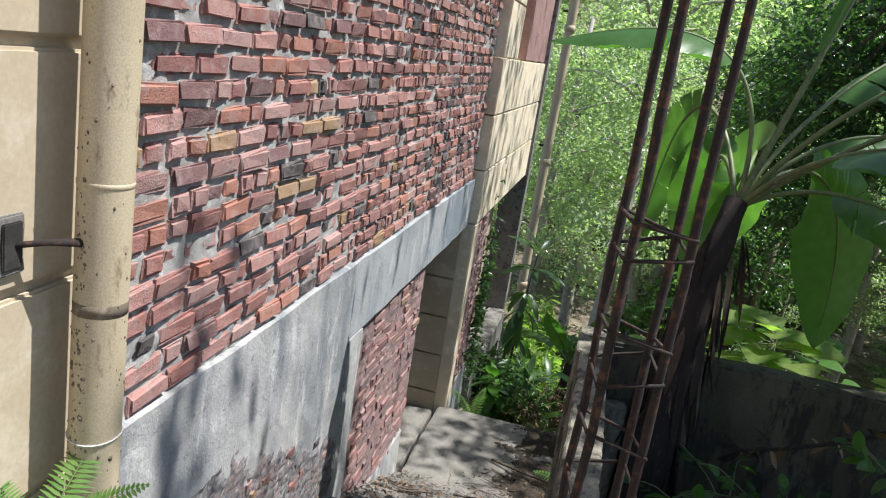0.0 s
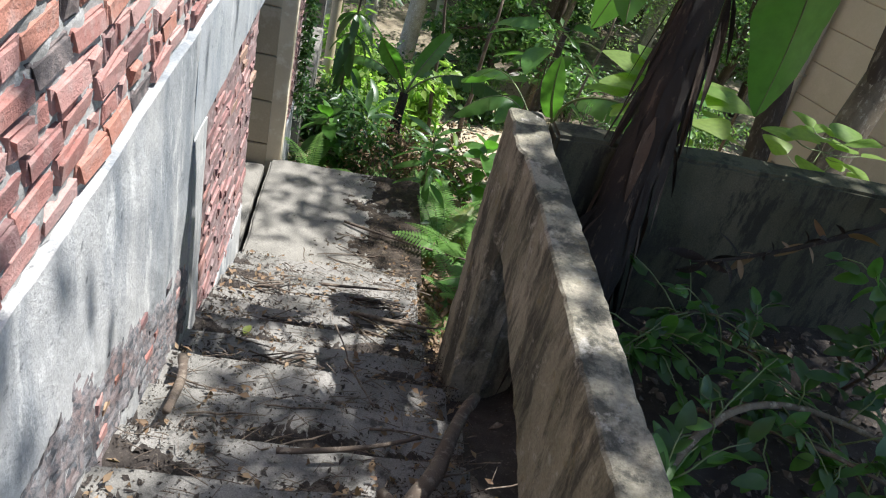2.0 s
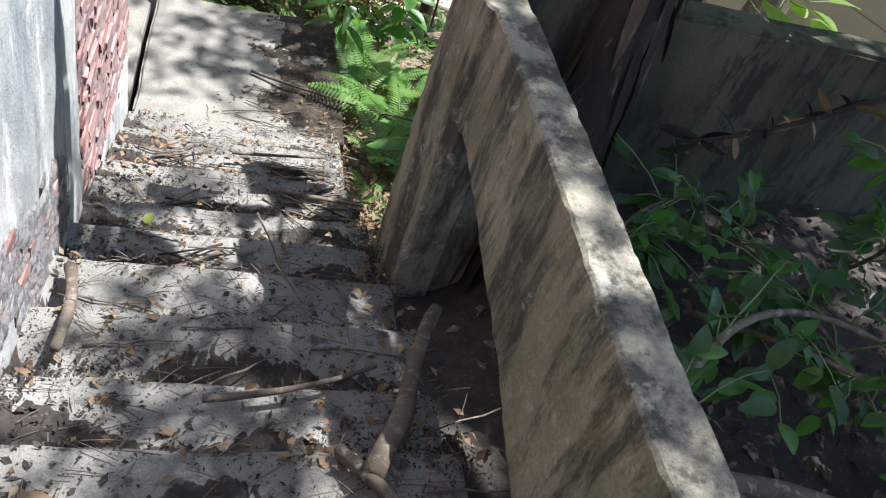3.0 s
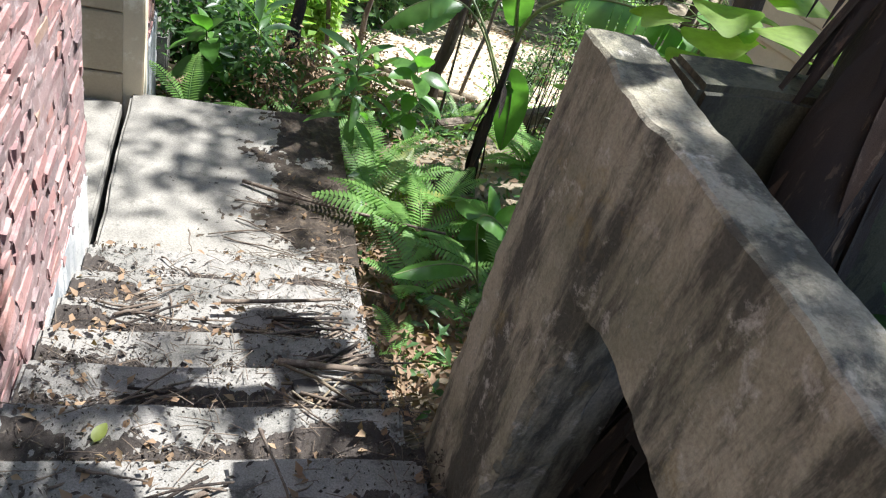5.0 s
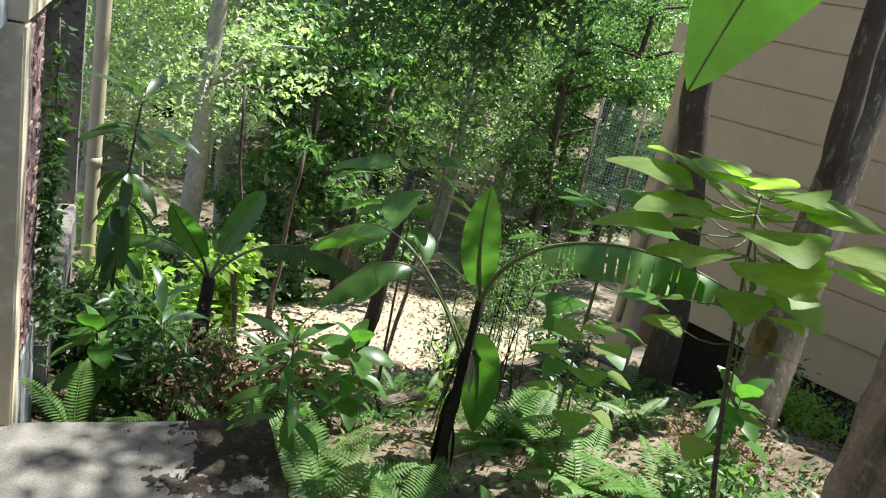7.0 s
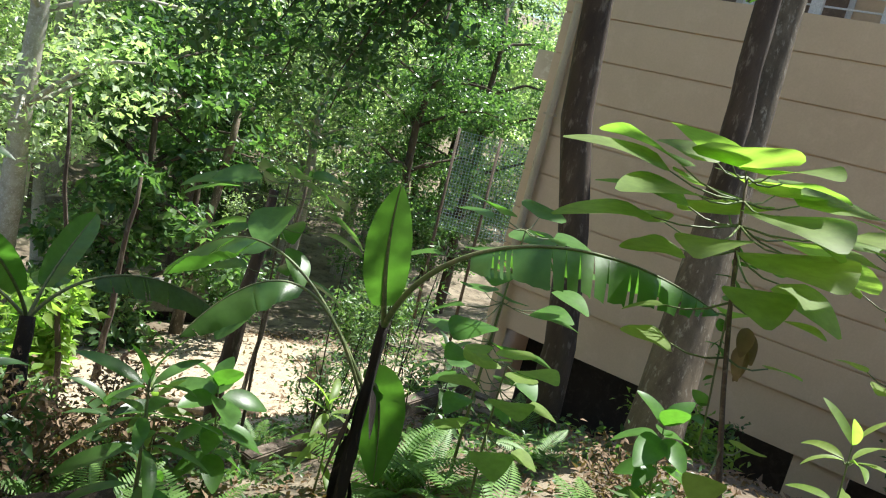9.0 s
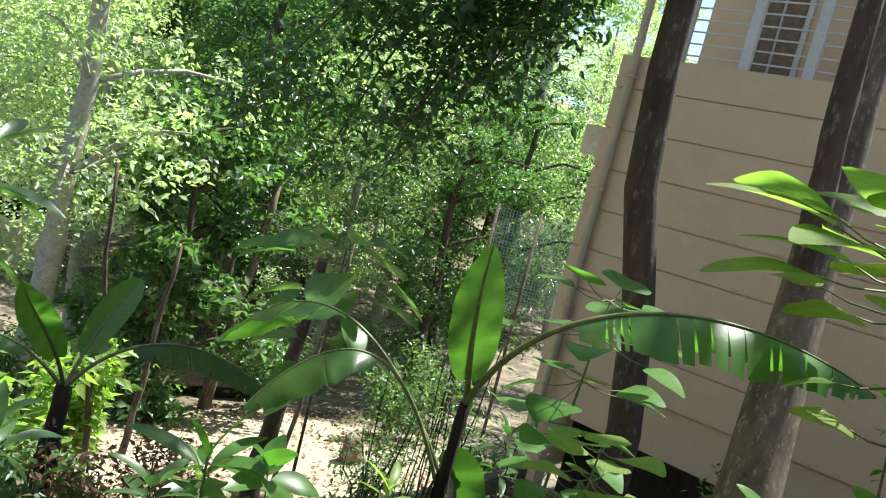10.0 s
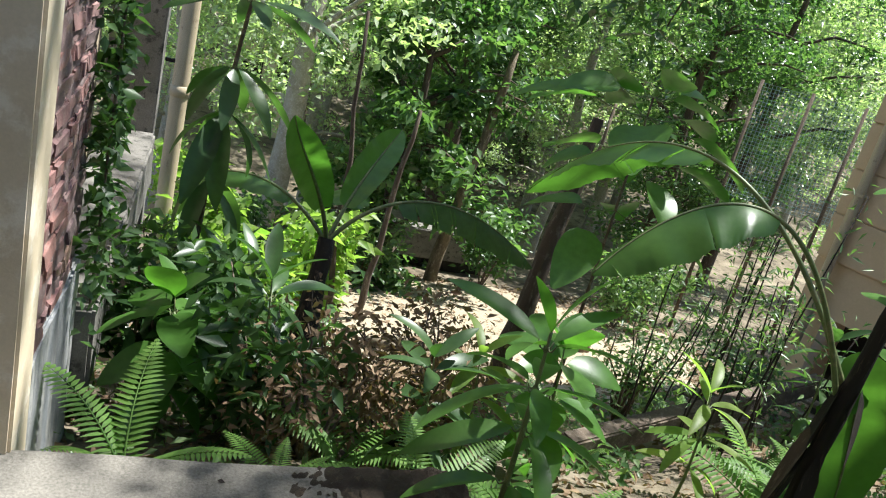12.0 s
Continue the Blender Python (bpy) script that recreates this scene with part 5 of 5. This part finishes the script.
# climbers on the far bay of the brick wall
vine_pts = np.random.default_rng(6).normal(size=(700, 3)) * np.array([0.025, 0.10, 0.55]) + np.array([-1.12, 8.92, 0.75])
vine = thing("climber", "small-leaved climber on the brick wall's edge", "climber")
part("foliage", leaf_cloud("foliage", vine_pts, 0.07, LEAF_DARK, np.random.default_rng(7), 0.8, 0.55), vine)
part("runner", tube("runner", bez([(-1.13, 8.95, -0.6), (-1.12, 8.88, 0.5), (-1.12, 8.98, 1.2), (-1.12, 8.9, 1.9)], 12), [0.006] * 13, STICK, 5), vine)

# mossy timbers bordering the clearing
for i, (a, b) in enumerate((((1.6, 14.6, 0), (2.9, 12.9, 0)), ((1.9, 14.8, 0), (3.2, 13.2, 0)))):
    za, zb = gz(a[0], a[1]) + 0.09, gz(b[0], b[1]) + 0.09
    single("edging_timber", tube("edging_timber", bend_path((a[0], a[1], za), (b[0], b[1], zb), 0.0, 6, 0.01, random.Random(i)), [0.06] * 7, BARK_PALE, 9, 0.3), "pale timber edging at the clearing", "timber", group="edging timbers")

# pale net fence and building beyond the clearing
fence = thing("net_fence", "pale blue net fence among the trees", "fence", (0, 0, 0))
NET = weathered("net", (0.42, 0.55, 0.62), (0.34, 0.48, 0.56), (0.5, 0.6, 0.66), 0.7, 2, 1)
fa, fb = Vector((8.2, 17.6, 0)), Vector((10.2, 16.0, 0))
for k in range(4):
    p = fa.lerp(fb, k / 3)
    part("post", tube("post", [(p.x, p.y, gz(p.x, p.y) - 0.2), (p.x, p.y, 1.15)], [0.035, 0.03], STICK, 8), fence)
net = Bag()
for k in range(41):
    p = fa.lerp(fb, k / 40)
    net.add(*tube_data([(p.x, p.y, -0.9), (p.x, p.y, 1.1)], [0.004, 0.004], 4))
for k in range(33):
    z = -0.9 + 2.0 * k / 32
    net.add(*tube_data([(fa.x, fa.y, z), (fb.x, fb.y, z)], [0.004, 0.004], 4))
part("net", net.mesh("net", NET), fence)
hut = thing("far_building", "pale building glimpsed through the trees", "building", (1.0, 29.5, 0))
part("wall", rough_box("wall", (-1.4, 0, -5.5), (1.0, 3.0, -0.9), CREAM_PALE, 0.6, 0.01, 0.02, 3), hut)
part("roof", rough_box("roof", (-1.8, -0.4, -0.9), (1.4, 3.4, -0.7), CONCRETE, 0.8, 0.01, 0.02, 4), hut)
for k in range(2):
    part("window", plain_box("window", (-0.9 + 1.0 * k, -0.02, -2.9), (-0.3 + 1.0 * k, 0.02, -1.9), DARK), hut)

# ---- fallen branches on the planting bed ----
BR = [[(0.42, 2.55, 1.62), (0.6, 3.0, 1.95), (1.0, 3.25, 1.95), (1.5, 3.2, 1.72), (2.1, 2.9, 1.6)], [(0.55, 2.6, 1.58), (0.85, 2.75, 1.60), (1.3, 2.5, 1.6), (1.8, 2.3, 1.58)],
      [(1.05, 3.9, 1.55), (1.2, 3.4, 1.9), (1.25, 3.0, 1.8), (1.5, 2.5, 1.6)], [(1.7, 3.6, 1.55), (1.6, 3.3, 2.0), (1.5, 3.3, 2.2), (1.4, 3.4, 2.25)],
      [(0.4, 3.2, 1.55), (0.6, 3.6, 1.85), (0.9, 3.7, 1.8), (1.1, 3.75, 1.75)],
      [(0.32, 2.35, 1.62), (0.36, 2.55, 1.75), (0.45, 2.75, 1.72), (0.62, 2.9, 1.68)], [(0.9, 3.3, 1.6), (1.0, 3.0, 1.85), (1.3, 2.8, 1.9), (1.7, 2.6, 1.75)]]
for i, c in enumerate(BR):
    rr = random.Random(70 + i)
    t = thing("fallen_branch", "fallen branch with wilting green leaves on soil bed", "branch", group="fallen branches")
    line = bez(c, 24)
    r0 = [0.018, 0.045, 0.012, 0.01, 0.01, 0.008, 0.012][i]
    part("wood", tube("wood", line, [r0 * (1 - 0.025 * k) for k in range(25)], BARK_PALE if i < 2 else STICK, 9, 0.3), t)
    if i == 1:
        continue
    for k in range(22):
        p = Vector(line[rr.randrange(3, 25)])
        d = Vector((rr.uniform(-1, 1), rr.uniform(-1, 1), rr.uniform(-0.5, 0.8)))
        e = p + d * rr.uniform(0.15, 0.4) * (0.4 if i == 5 else 1)
        e.x = max(e.x, 0.27)
        e.z = max(e.z, 1.6)
        part("twig", tube("twig", bend_path(p, e, 0.03, 4, 0.01, rr), [0.004, 0.0035, 0.003, 0.0025, 0.002], STALK, 5), t)
        for j in range(5):
            q = p.lerp(e, 0.35 + 0.16 * j)
            put_leaf(t, "oval", q, d + Vector((rr.uniform(-1, 1), rr.uniform(-1, 1), rr.uniform(-0.8, 0.3))), rr.uniform(0.06, 0.12) * (1.45 if i == 5 else 1), rr, LEAF_DARK if rr.random() < (0.2 if i == 5 else 0.6) else LEAF_BROAD, rr.uniform(-0.6, 0.6))
logb = single("broken_log", tube("broken_log", bez([(0.42, 2.72, 1.62), (0.75, 2.45, 1.62), (1.3, 2.0, 1.60), (2.0, 1.7, 1.58)], 12), [0.05, 0.06] + [0.062] * 11, BARK_PALE, 10, 0.3), "broken pale log lying on soil bed", "log")
scatter("leaf_litter", "dark leaf litter on planting bed", "leaf litter", 2600, (0.25, 3.2, 0.5, 4.0), 0.06, STICK, 61, 0.015, 0.4, 0.5, None, bed_z)

# ---- sticks, leaves and dirt on the stairs ----


def tread_z(y):
    if y > NOSE[0]:
        return LANDING
    z = LANDING
    for a in NOSE:
        if y <= a:
            z = stair_z(a)
    return z


srr = random.Random(12)
for i in range(70):
    y = srr.uniform(2.2, 6.9)
    x = srr.uniform(-1.15, 0.05)
    if y > 6.1:
        x = srr.uniform(-0.55, 0.1)
    ln = srr.uniform(0.08, 0.42)
    a = srr.uniform(-0.7, 0.7) if srr.random() < 0.7 else srr.uniform(-1.57, 1.57)
    dx, dy = math.cos(a) * ln / 2, math.sin(a) * ln / 2
    z1, z2 = tread_z(y - dy) + 0.012, tread_z(y + dy) + 0.012
    line = bend_path((x - dx, y - dy, max(z1, z2 - 0.0)), (x + dx, y + dy, z2 if z1 >= z2 else z2), 0.004, 5, 0.008, srr)
    single("twig", tube("twig", line, [srr.uniform(0.003, 0.007) * (1 - 0.1 * k) for k in range(6)], STICK, 6), "dry brown twig lying on the stairs", "twig", group="twigs on the stairs")
for c, r in (([(-0.28, 2.65, 1.62), (-0.12, 2.9, 1.58), (-0.10, 3.15, 1.5), (0.03, 3.35, 1.45)], 0.032), ([(-1.17, 3.7, 1.12), (-1.1, 3.45, 1.25), (-1.12, 3.2, 1.32)], 0.022), ([(-0.7, 2.95, 1.47), (-0.4, 2.98, 1.48), (-0.2, 3.1, 1.46)], 0.011), ([(-0.35, 2.75, 1.56), (-0.25, 2.6, 1.63), (-0.2, 2.5, 1.66)], 0.02),
             ([(-0.42, 4.72, 0.68), (-0.2, 4.70, 0.68), (0.02, 4.69, 0.67)], 0.014), ([(-0.62, 5.25, 0.45), (-0.3, 5.28, 0.45), (-0.1, 5.3, 0.46)], 0.01), ([(-0.5, 6.85, -0.06), (0.0, 6.6, -0.02), (0.7, 6.35, 0.06)], 0.012)):
    line = bez(c, 10)
    single("dead_branch", tube("dead_branch", line, [r * (1 - 0.03 * k) for k in range(11)], STICK, 9, 0.35), "dead grey-brown branch lying on the stairs", "branch", group="dead branches")


def stick_bundle(x, y, count, span, seed):
    rr = random.Random(seed)
    t = thing("stick_bundle", "bundle of dry brown stalks lying on a step", "sticks", (x, y, tread_z(y) + 0.008), "stick bundles")
    for k in range(count):
        a = rr.gauss(0.12, 0.38)
        ln = span * rr.uniform(0.5, 1.0)
        c = Vector((rr.gauss(0, span * 0.12), rr.uniform(-0.09, 0.09), 0.006 + 0.006 * (k % 4)))
        d = Vector((math.cos(a), math.sin(a), rr.uniform(-0.02, 0.03))) * ln / 2
        part("stalk", tube("stalk", bend_path(c - d, c + d, 0.006, 4, 0.006, rr), [rr.uniform(0.003, 0.0075)] * 5, rr.choice((STICK, STICK, BARK_PALE, SHEATH)), 6, 0.2), t)


stick_bundle(-0.28, 5.14, 16, 0.36, 1)
stick_bundle(-0.16, 4.82, 18, 0.42, 2)
stick_bundle(-0.24, 4.56, 8, 0.40, 3)
stick_bundle(-0.85, 4.52, 7, 0.30, 4)
stick_bundle(-0.95, 5.16, 8, 0.30, 5)
stick_bundle(-0.75, 3.95, 8, 0.34, 6)


def stair_litter(name, n, size, mat, seed, label, corner):
    rng = np.random.default_rng(seed)
    pts = []
    while len(pts) < n:
        x = rng.uniform(-1.22, 0.08)
        y = rng.uniform(1.6, 7.0)
        if y > 6.1 and x < -0.45 + 0.15 * rng.normal():
            continue
        # litter gathers at the back of each tread and along both sides
        back = min([abs(y - a - 0.04) for a in NOSE])
        w = math.exp(-back / 0.055) * 0.9 + 0.5 * math.exp(-(x + 1.25) / 0.15) + 0.5 * math.exp((x - 0.05) / 0.15) + 0.03
        if noise.noise((x * 3, y * 3, seed)) < -0.05 and rng.random() > 0.25:
            continue
        if rng.random() > w * corner:
            continue
        pts.append((x, y, tread_z(y) + 0.006 + abs(rng.normal()) * 0.012))
    single(name, leaf_cloud(name, pts, size, mat, rng, 0.35, 0.5), label, "leaf litter", kind="stuff")


stair_litter("leaf_litter", 1500, 0.045, LITTER, 21, "brown dead leaves scattered over the stairs", 1.0)
stair_litter("dirt", 15000, 0.012, SOIL, 22, "dark crumbled dirt and bits on the stairs", 1.0)


def dirt_drifts():
    """Drifts of black soil on the back half of every tread and along the wall."""
    bag = Bag()
    nx, nr = 260, 9
    for i in range(len(NOSE)):
        y0 = NOSE[i + 1] if i + 1 < len(NOSE) else NOSE[i] - 0.3
        depth = NOSE[i] - y0
        z = stair_z(NOSE[i])
        o = len(bag.v)
        for k in range(nx + 1):
            x = -1.26 + 1.32 * k / nx
            w = depth * (0.43 + 0.75 * noise.noise((x * 2.3, i * 5.1, 2)) + 0.16 * noise.noise((x * 7, i * 3.7, 6)) + 0.07 * noise.noise((x * 34, i * 2.2, 7)) + 0.05 * noise.noise((x * 80, i * 2.2, 7)))
            w += depth * 0.5 * math.exp(-(x + 1.26) / 0.12)
            w = min(max(w, 0.0), depth * 0.86)
            for r in range(nr + 1):
                q = r / nr
                h = 0.016 * (1 - q) * (0.6 + noise.noise((x * 12, q * 3 + i, 1))) + 0.012 * noise.noise((x * 45, q * 14 + i, 3)) + 0.010 * (1 - q)
                zz = z + (h if r < nr and w > 0.01 else -0.02)
                bag.v.append(Vector((x, y0 - 0.01 + (w + 0.01) * q, zz)))
        for k in range(nx):
            for r in range(nr):
                a = o + k * (nr + 1) + r
                bag.f.append((a, a + nr + 1, a + nr + 2, a + 1))
    single("dirt", bag.mesh("dirt", HUMUS), "black soil drifts at the back of the stair treads", "dirt", kind="stuff")


dirt_drifts()


def landing_dirt():
    """Soil and rotted leaves that have built up on the outer side of the landing."""
    n = 110
    verts, faces = [], []
    for j in range(n + 1):
        for i in range(n + 1):
            x, y = -0.95 + 1.12 * i / n, 6.12 + 1.66 * j / n
            d = (x + 0.30) * 1.1 + 0.55 * noise.noise((x * 3, y * 3, 4)) + 0.3 * noise.noise((x * 9, y * 9, 5)) + 0.28 * noise.noise((x * 25, y * 25, 6)) + 0.2 * noise.noise((x * 60, y * 60, 9))
            verts.append((x, y, LANDING + max(-0.03, min(0.03, 0.03 * d)) + 0.006 * noise.noise((x * 40, y * 40, 1))))
    for j in range(n):
        for i in range(n):
            a = j * (n + 1) + i
            faces.append((a, a + 1, a + n + 2, a + n + 1))
    single("dirt", mesh_of("dirt", verts, faces, SOIL, True), "dark soil built up on the landing's outer side", "dirt", kind="stuff")


landing_dirt()


def twig_litter():
    rr = random.Random(33)
    bag = Bag()
    for i in range(1600):
        y = rr.uniform(1.7, 6.9)
        x = rr.uniform(-1.22, 0.08)
        if y > 6.05 and x < -0.5 + rr.uniform(-0.15, 0.15):
            continue
        ln = rr.uniform(0.03, 0.14)
        a = rr.uniform(0, 3.14)
        z = tread_z(y) + 0.012 + rr.uniform(0, 0.014)
        p = Vector((x, y, z))
        d = Vector((math.cos(a), math.sin(a) * 0.7, rr.uniform(-0.08, 0.08))) * ln
        bag.add(*tube_data([p, p + d * 0.5 + Vector((0, 0, 0.004)), p + d], [0.0018, 0.0016, 0.001], 4))
    single("twig_litter", bag.mesh("twig_litter", STICK), "fine dry twigs and stalks littering the stairs", "twigs", kind="stuff")


twig_litter()


def crumbs():
    """Rotted leaf flakes and bark crumbs thick along the wall and at the back of the treads, thinning out forwards."""
    rr = random.Random(71)
    bag = Bag()
    for i in range(7500):
        k = rr.randrange(len(NOSE) + 2)
        if k >= len(NOSE):
            y, x = rr.uniform(6.1, 7.7), rr.uniform(-0.7, 0.1)
            if x < -0.35 + 0.25 * noise.noise((y * 3, 1, 1)) and rr.random() < 0.93:
                continue
            z = LANDING + 0.006
        else:
            y0 = NOSE[k + 1] if k + 1 < len(NOSE) else NOSE[k] - 0.3
            y = y0 + (NOSE[k] - y0) * min(0.97, abs(rr.gauss(0, 0.42)))
            x = -1.24 + abs(rr.gauss(0, 0.22)) if rr.random() < 0.3 else rr.uniform(-1.24, 0.02)
            if noise.noise((x * 4, y * 4, 3)) < -0.12 and rr.random() < 0.8:
                continue
            z = stair_z(NOSE[k]) + 0.006 + rr.uniform(0, 0.012)
        a, ln = rr.uniform(0, 6.28), rr.choice((0.005, 0.007, 0.009, 0.012, 0.017))
        u = Vector((math.cos(a), math.sin(a), rr.uniform(-0.5, 0.5))) * ln
        w = Vector((-math.sin(a), math.cos(a), rr.uniform(-0.6, 0.6))) * ln * rr.uniform(0.25, 0.6)
        p = Vector((x, y, z + abs(u.z) * 0.5))
        bag.add([p - u, p + w + Vector((0, 0, 0.004)), p + u, p - w], [(0, 1, 2), (0, 2, 3)])
    single("leaf_crumbs", bag.mesh("leaf_crumbs", HUMUS), "black rotted leaf crumbs strewn over the stairs", "dirt", kind="stuff")


crumbs()

# ---- bricks ----
brng = random.Random(17)


def brick_mesh(length, seed):
    rr = random.Random(seed)
    h, dpt = 0.066, 0.09
    bm = bmesh.new()
    bmesh.ops.create_cube(bm, size=1.0, matrix=Matrix.Diagonal((dpt, length, h, 1)))
    front = [e for e in bm.edges if all(v.co.x > 0 for v in e.verts)]
    bmesh.ops.bevel(bm, geom=front, offset=0.010, segments=2, affect='EDGES')
    for v in bm.verts:
        v.co += Vector((rr.uniform(-0.007, 0.005), rr.uniform(-0.007, 0.007), rr.uniform(-0.006, 0.006)))
    me = bpy.data.meshes.new("brick")
    bm.to_mesh(me)
    bm.free()
    return me


STRETCH = [brick_mesh(0.205, i) for i in range(6)]
HEADER = [brick_mesh(0.098, 20 + i) for i in range(5)]


def lay(face_x, y0, y1, z0, z1, mat, near, parent, joined_name):
    course = 0.0865
    proto = {}
    for me in STRETCH + HEADER:
        c = me.copy()
        c.materials.clear()
        c.materials.append(mat)
        proto[me.name] = c
    bag = Bag()
    row = 0
    z = z0 + 0.045
    while z < z1 - 0.03:
        y = y0 - brng.uniform(0, 0.16)
        while y < y1:
            head = brng.random() < (0.62 if row % 2 else 0.22)
            ln = 0.098 if head else 0.205
            me = proto[brng.choice(HEADER if head else STRETCH).name]
            yc = y + ln / 2 + 0.006
            if y >= y0 - 0.03 and y + ln <= y1 + 0.03:
                m = Matrix.Translation((face_x - 0.045 + brng.uniform(-0.009, 0.007) - (brng.uniform(0, 0.012) if head and brng.random() < 0.6 else 0), yc, z + brng.uniform(-0.004, 0.004))) @ Euler((brng.uniform(-0.03, 0.03), brng.uniform(-0.03, 0.03), brng.uniform(-0.04, 0.04))).to_matrix().to_4x4()
                if near(yc, z):
                    ob = new("brick", me)
                    ob.parent = parent
                    ob.matrix_basis = m
                else:
                    bag.add([m @ v.co for v in me.vertices], [tuple(p.vertices) for p in me.polygons])
            y += ln + brng.uniform(0.012, 0.022)
        z += course
        row += 1
    if bag.v:
        tagged(part(joined_name, bag.mesh(joined_name, mat), parent), kind="stuff")


def mortar_sheet(x, y0, y1, z0, z1, name, parent, mat=MORTAR):
    """Uneven mortar bed behind the bricks, squeezed out of the joints here and there."""
    ny, nz = int((y1 - y0) / 0.03), int((z1 - z0) / 0.0216)
    verts, faces = [], []
    for j in range(nz + 1):
        for i in range(ny + 1):
            y, z = y0 + (y1 - y0) * i / ny, z0 + (z1 - z0) * j / nz
            d = 0.012 * noise.noise((y * 14, z * 24, 3)) + 0.010 * noise.noise((y * 45, z * 45, 8))
            verts.append((x + d, y, z))
    for j in range(nz):
        for i in range(ny):
            a = j * (ny + 1) + i
            faces.append((a, a + 1, a + ny + 2, a + ny + 1))
    part(name, mesh_of(name, verts, faces, mat, True), parent, "lumpy mortar")


mortar_sheet(-1.277, 1.80, 7.74, 2.44, 5.4, "mortar", wall)
mortar_sheet(-1.286, 4.36, 6.15, 0.3, 1.96, "mortar", wall, MORTAR_PINK)
lay(-1.258, 1.80, 7.74, 2.445, 5.4, BRICK, lambda y, z: y < 3.35 and z < 4.0, wall, "far_bricks")
lay(-1.278, 4.37, 6.14, 0.35, 1.955, BRICK_LOW, lambda y, z: True, wall, "far_bricks")
mortar_sheet(-1.198, 7.99, 8.9, 0.03, 1.98, "mortar", far, MORTAR_PINK)
lay(-1.188, 8.0, 8.9, 0.03, 1.97, BRICK_LOW, lambda y, z: False, far, "far_bricks")


# bricks laid bare where the plaster has come away
def bare_patch(y, z):
    return abs(z - (1.62 - 0.42 * (y - 3.0)) + 0.16 * noise.noise((y * 3, z * 3, 5))) < 0.20


def broken_plaster():
    """Pitted undercoat where the plaster skin has come away along a slanting band."""
    ny, nz = 90, 110
    verts, faces = [], []
    for j in range(nz + 1):
        for i in range(ny + 1):
            y, z = 2.2 + 1.86 * i / ny, 0.75 + 1.2 * j / nz
            off = abs(z - (1.58 - 0.42 * (y - 3.0)) + 0.22 * noise.noise((y * 3, z * 3, 5)) + 0.10 * noise.noise((y * 11, z * 11, 2)))
            d = 0.014 * noise.noise((y * 30, z * 30, 3)) + 0.010 * noise.noise((y * 70, z * 70, 9))
            verts.append((-1.238 + d + max(-0.05, min(0.0, (0.17 - off) * 0.2)), y, z))
    for j in range(nz):
        for i in range(ny):
            a = j * (ny + 1) + i
            faces.append((a, a + 1, a + ny + 2, a + ny + 1))
    part("broken_plaster", mesh_of("broken_plaster", verts, faces, BROKEN, True), wall, "pitted dark plaster showing brick")


broken_plaster()
prng = random.Random(4)
for r in range(14):
    for c in range(9):
        y, z = 2.85 + 0.135 * c + 0.06 * (r % 2), 0.95 + 0.075 * r
        if y < 4.04 and bare_patch(y, z) and prng.random() < 0.4:
            ob = part("brick", with_material(prng.choice(HEADER), BRICK), wall)
            ob.location = (-1.280 + prng.uniform(-0.006, 0.003), y, z)

# junction box and pipe clamp on the cream wall
jb = thing("junction_box", "small broken grey junction box set in cream wall", "junction box", (-1.25, 1.42, 3.12))
part("frame", rough_box("frame", (-0.02, -0.045, -0.07), (0.006, 0.045, 0.07), CONCRETE, 0.03, 0.006, 0.004, 2), jb)
# near-black plate in place of the shade inside the opening
part("recess", plain_box("recess", (0.0, -0.03, -0.055), (0.012, 0.03, 0.055), DARK, 0.003), jb)
part("clamp", tube("clamp", [(0.0, 0.0, 0.0), (0.05, 0.06, 0.005), (0.095, 0.125, 0.0)], [0.008, 0.008, 0.012], RUST, 8), jb, "rusty pipe clamp")

# small litter on the steps
scrap = single("plastic_scrap", rough_box("plastic_scrap", (-0.05, -0.03, 0), (0.05, 0.03, 0.035), WHITE_PAINT, 0.012, 0.016, 0.0, 5), "crumpled white plastic scrap lying on a step", "litter", (-0.06, 3.12, stair_z(3.44) + 0.004))
tile = single("tile_piece", rough_box("tile_piece", (-0.045, -0.035, 0), (0.045, 0.035, 0.02), DARK, 0.03, 0.003, 0.003, 6), "broken dark tile piece lying on a step", "tile", (-0.32, 4.62, stair_z(4.73) + 0.004), turn=(0, 0, 0.2))
yl = new("yellow_leaf", with_material(leaf_mesh("oval", 1), FERN_YELLOW))
yl.matrix_basis = Matrix.Translation((-0.98, 4.28, stair_z(4.45) + 0.02)) @ Matrix.Rotation(1.2, 4, "Z") @ Matrix.Scale(0.07, 4)
tagged(yl, "fallen yellow leaf lying on a step", "leaf")
bl = new("brown_leaf", with_material(leaf_mesh("oval", 2), LITTER))
bl.matrix_basis = Matrix.Translation((-1.08, 2.62, stair_z(2.77) + 0.02)) @ Matrix.Rotation(-0.6, 4, "Z") @ Matrix.Scale(0.13, 4)
tagged(bl, "large brown dead leaf lying on a step", "leaf")
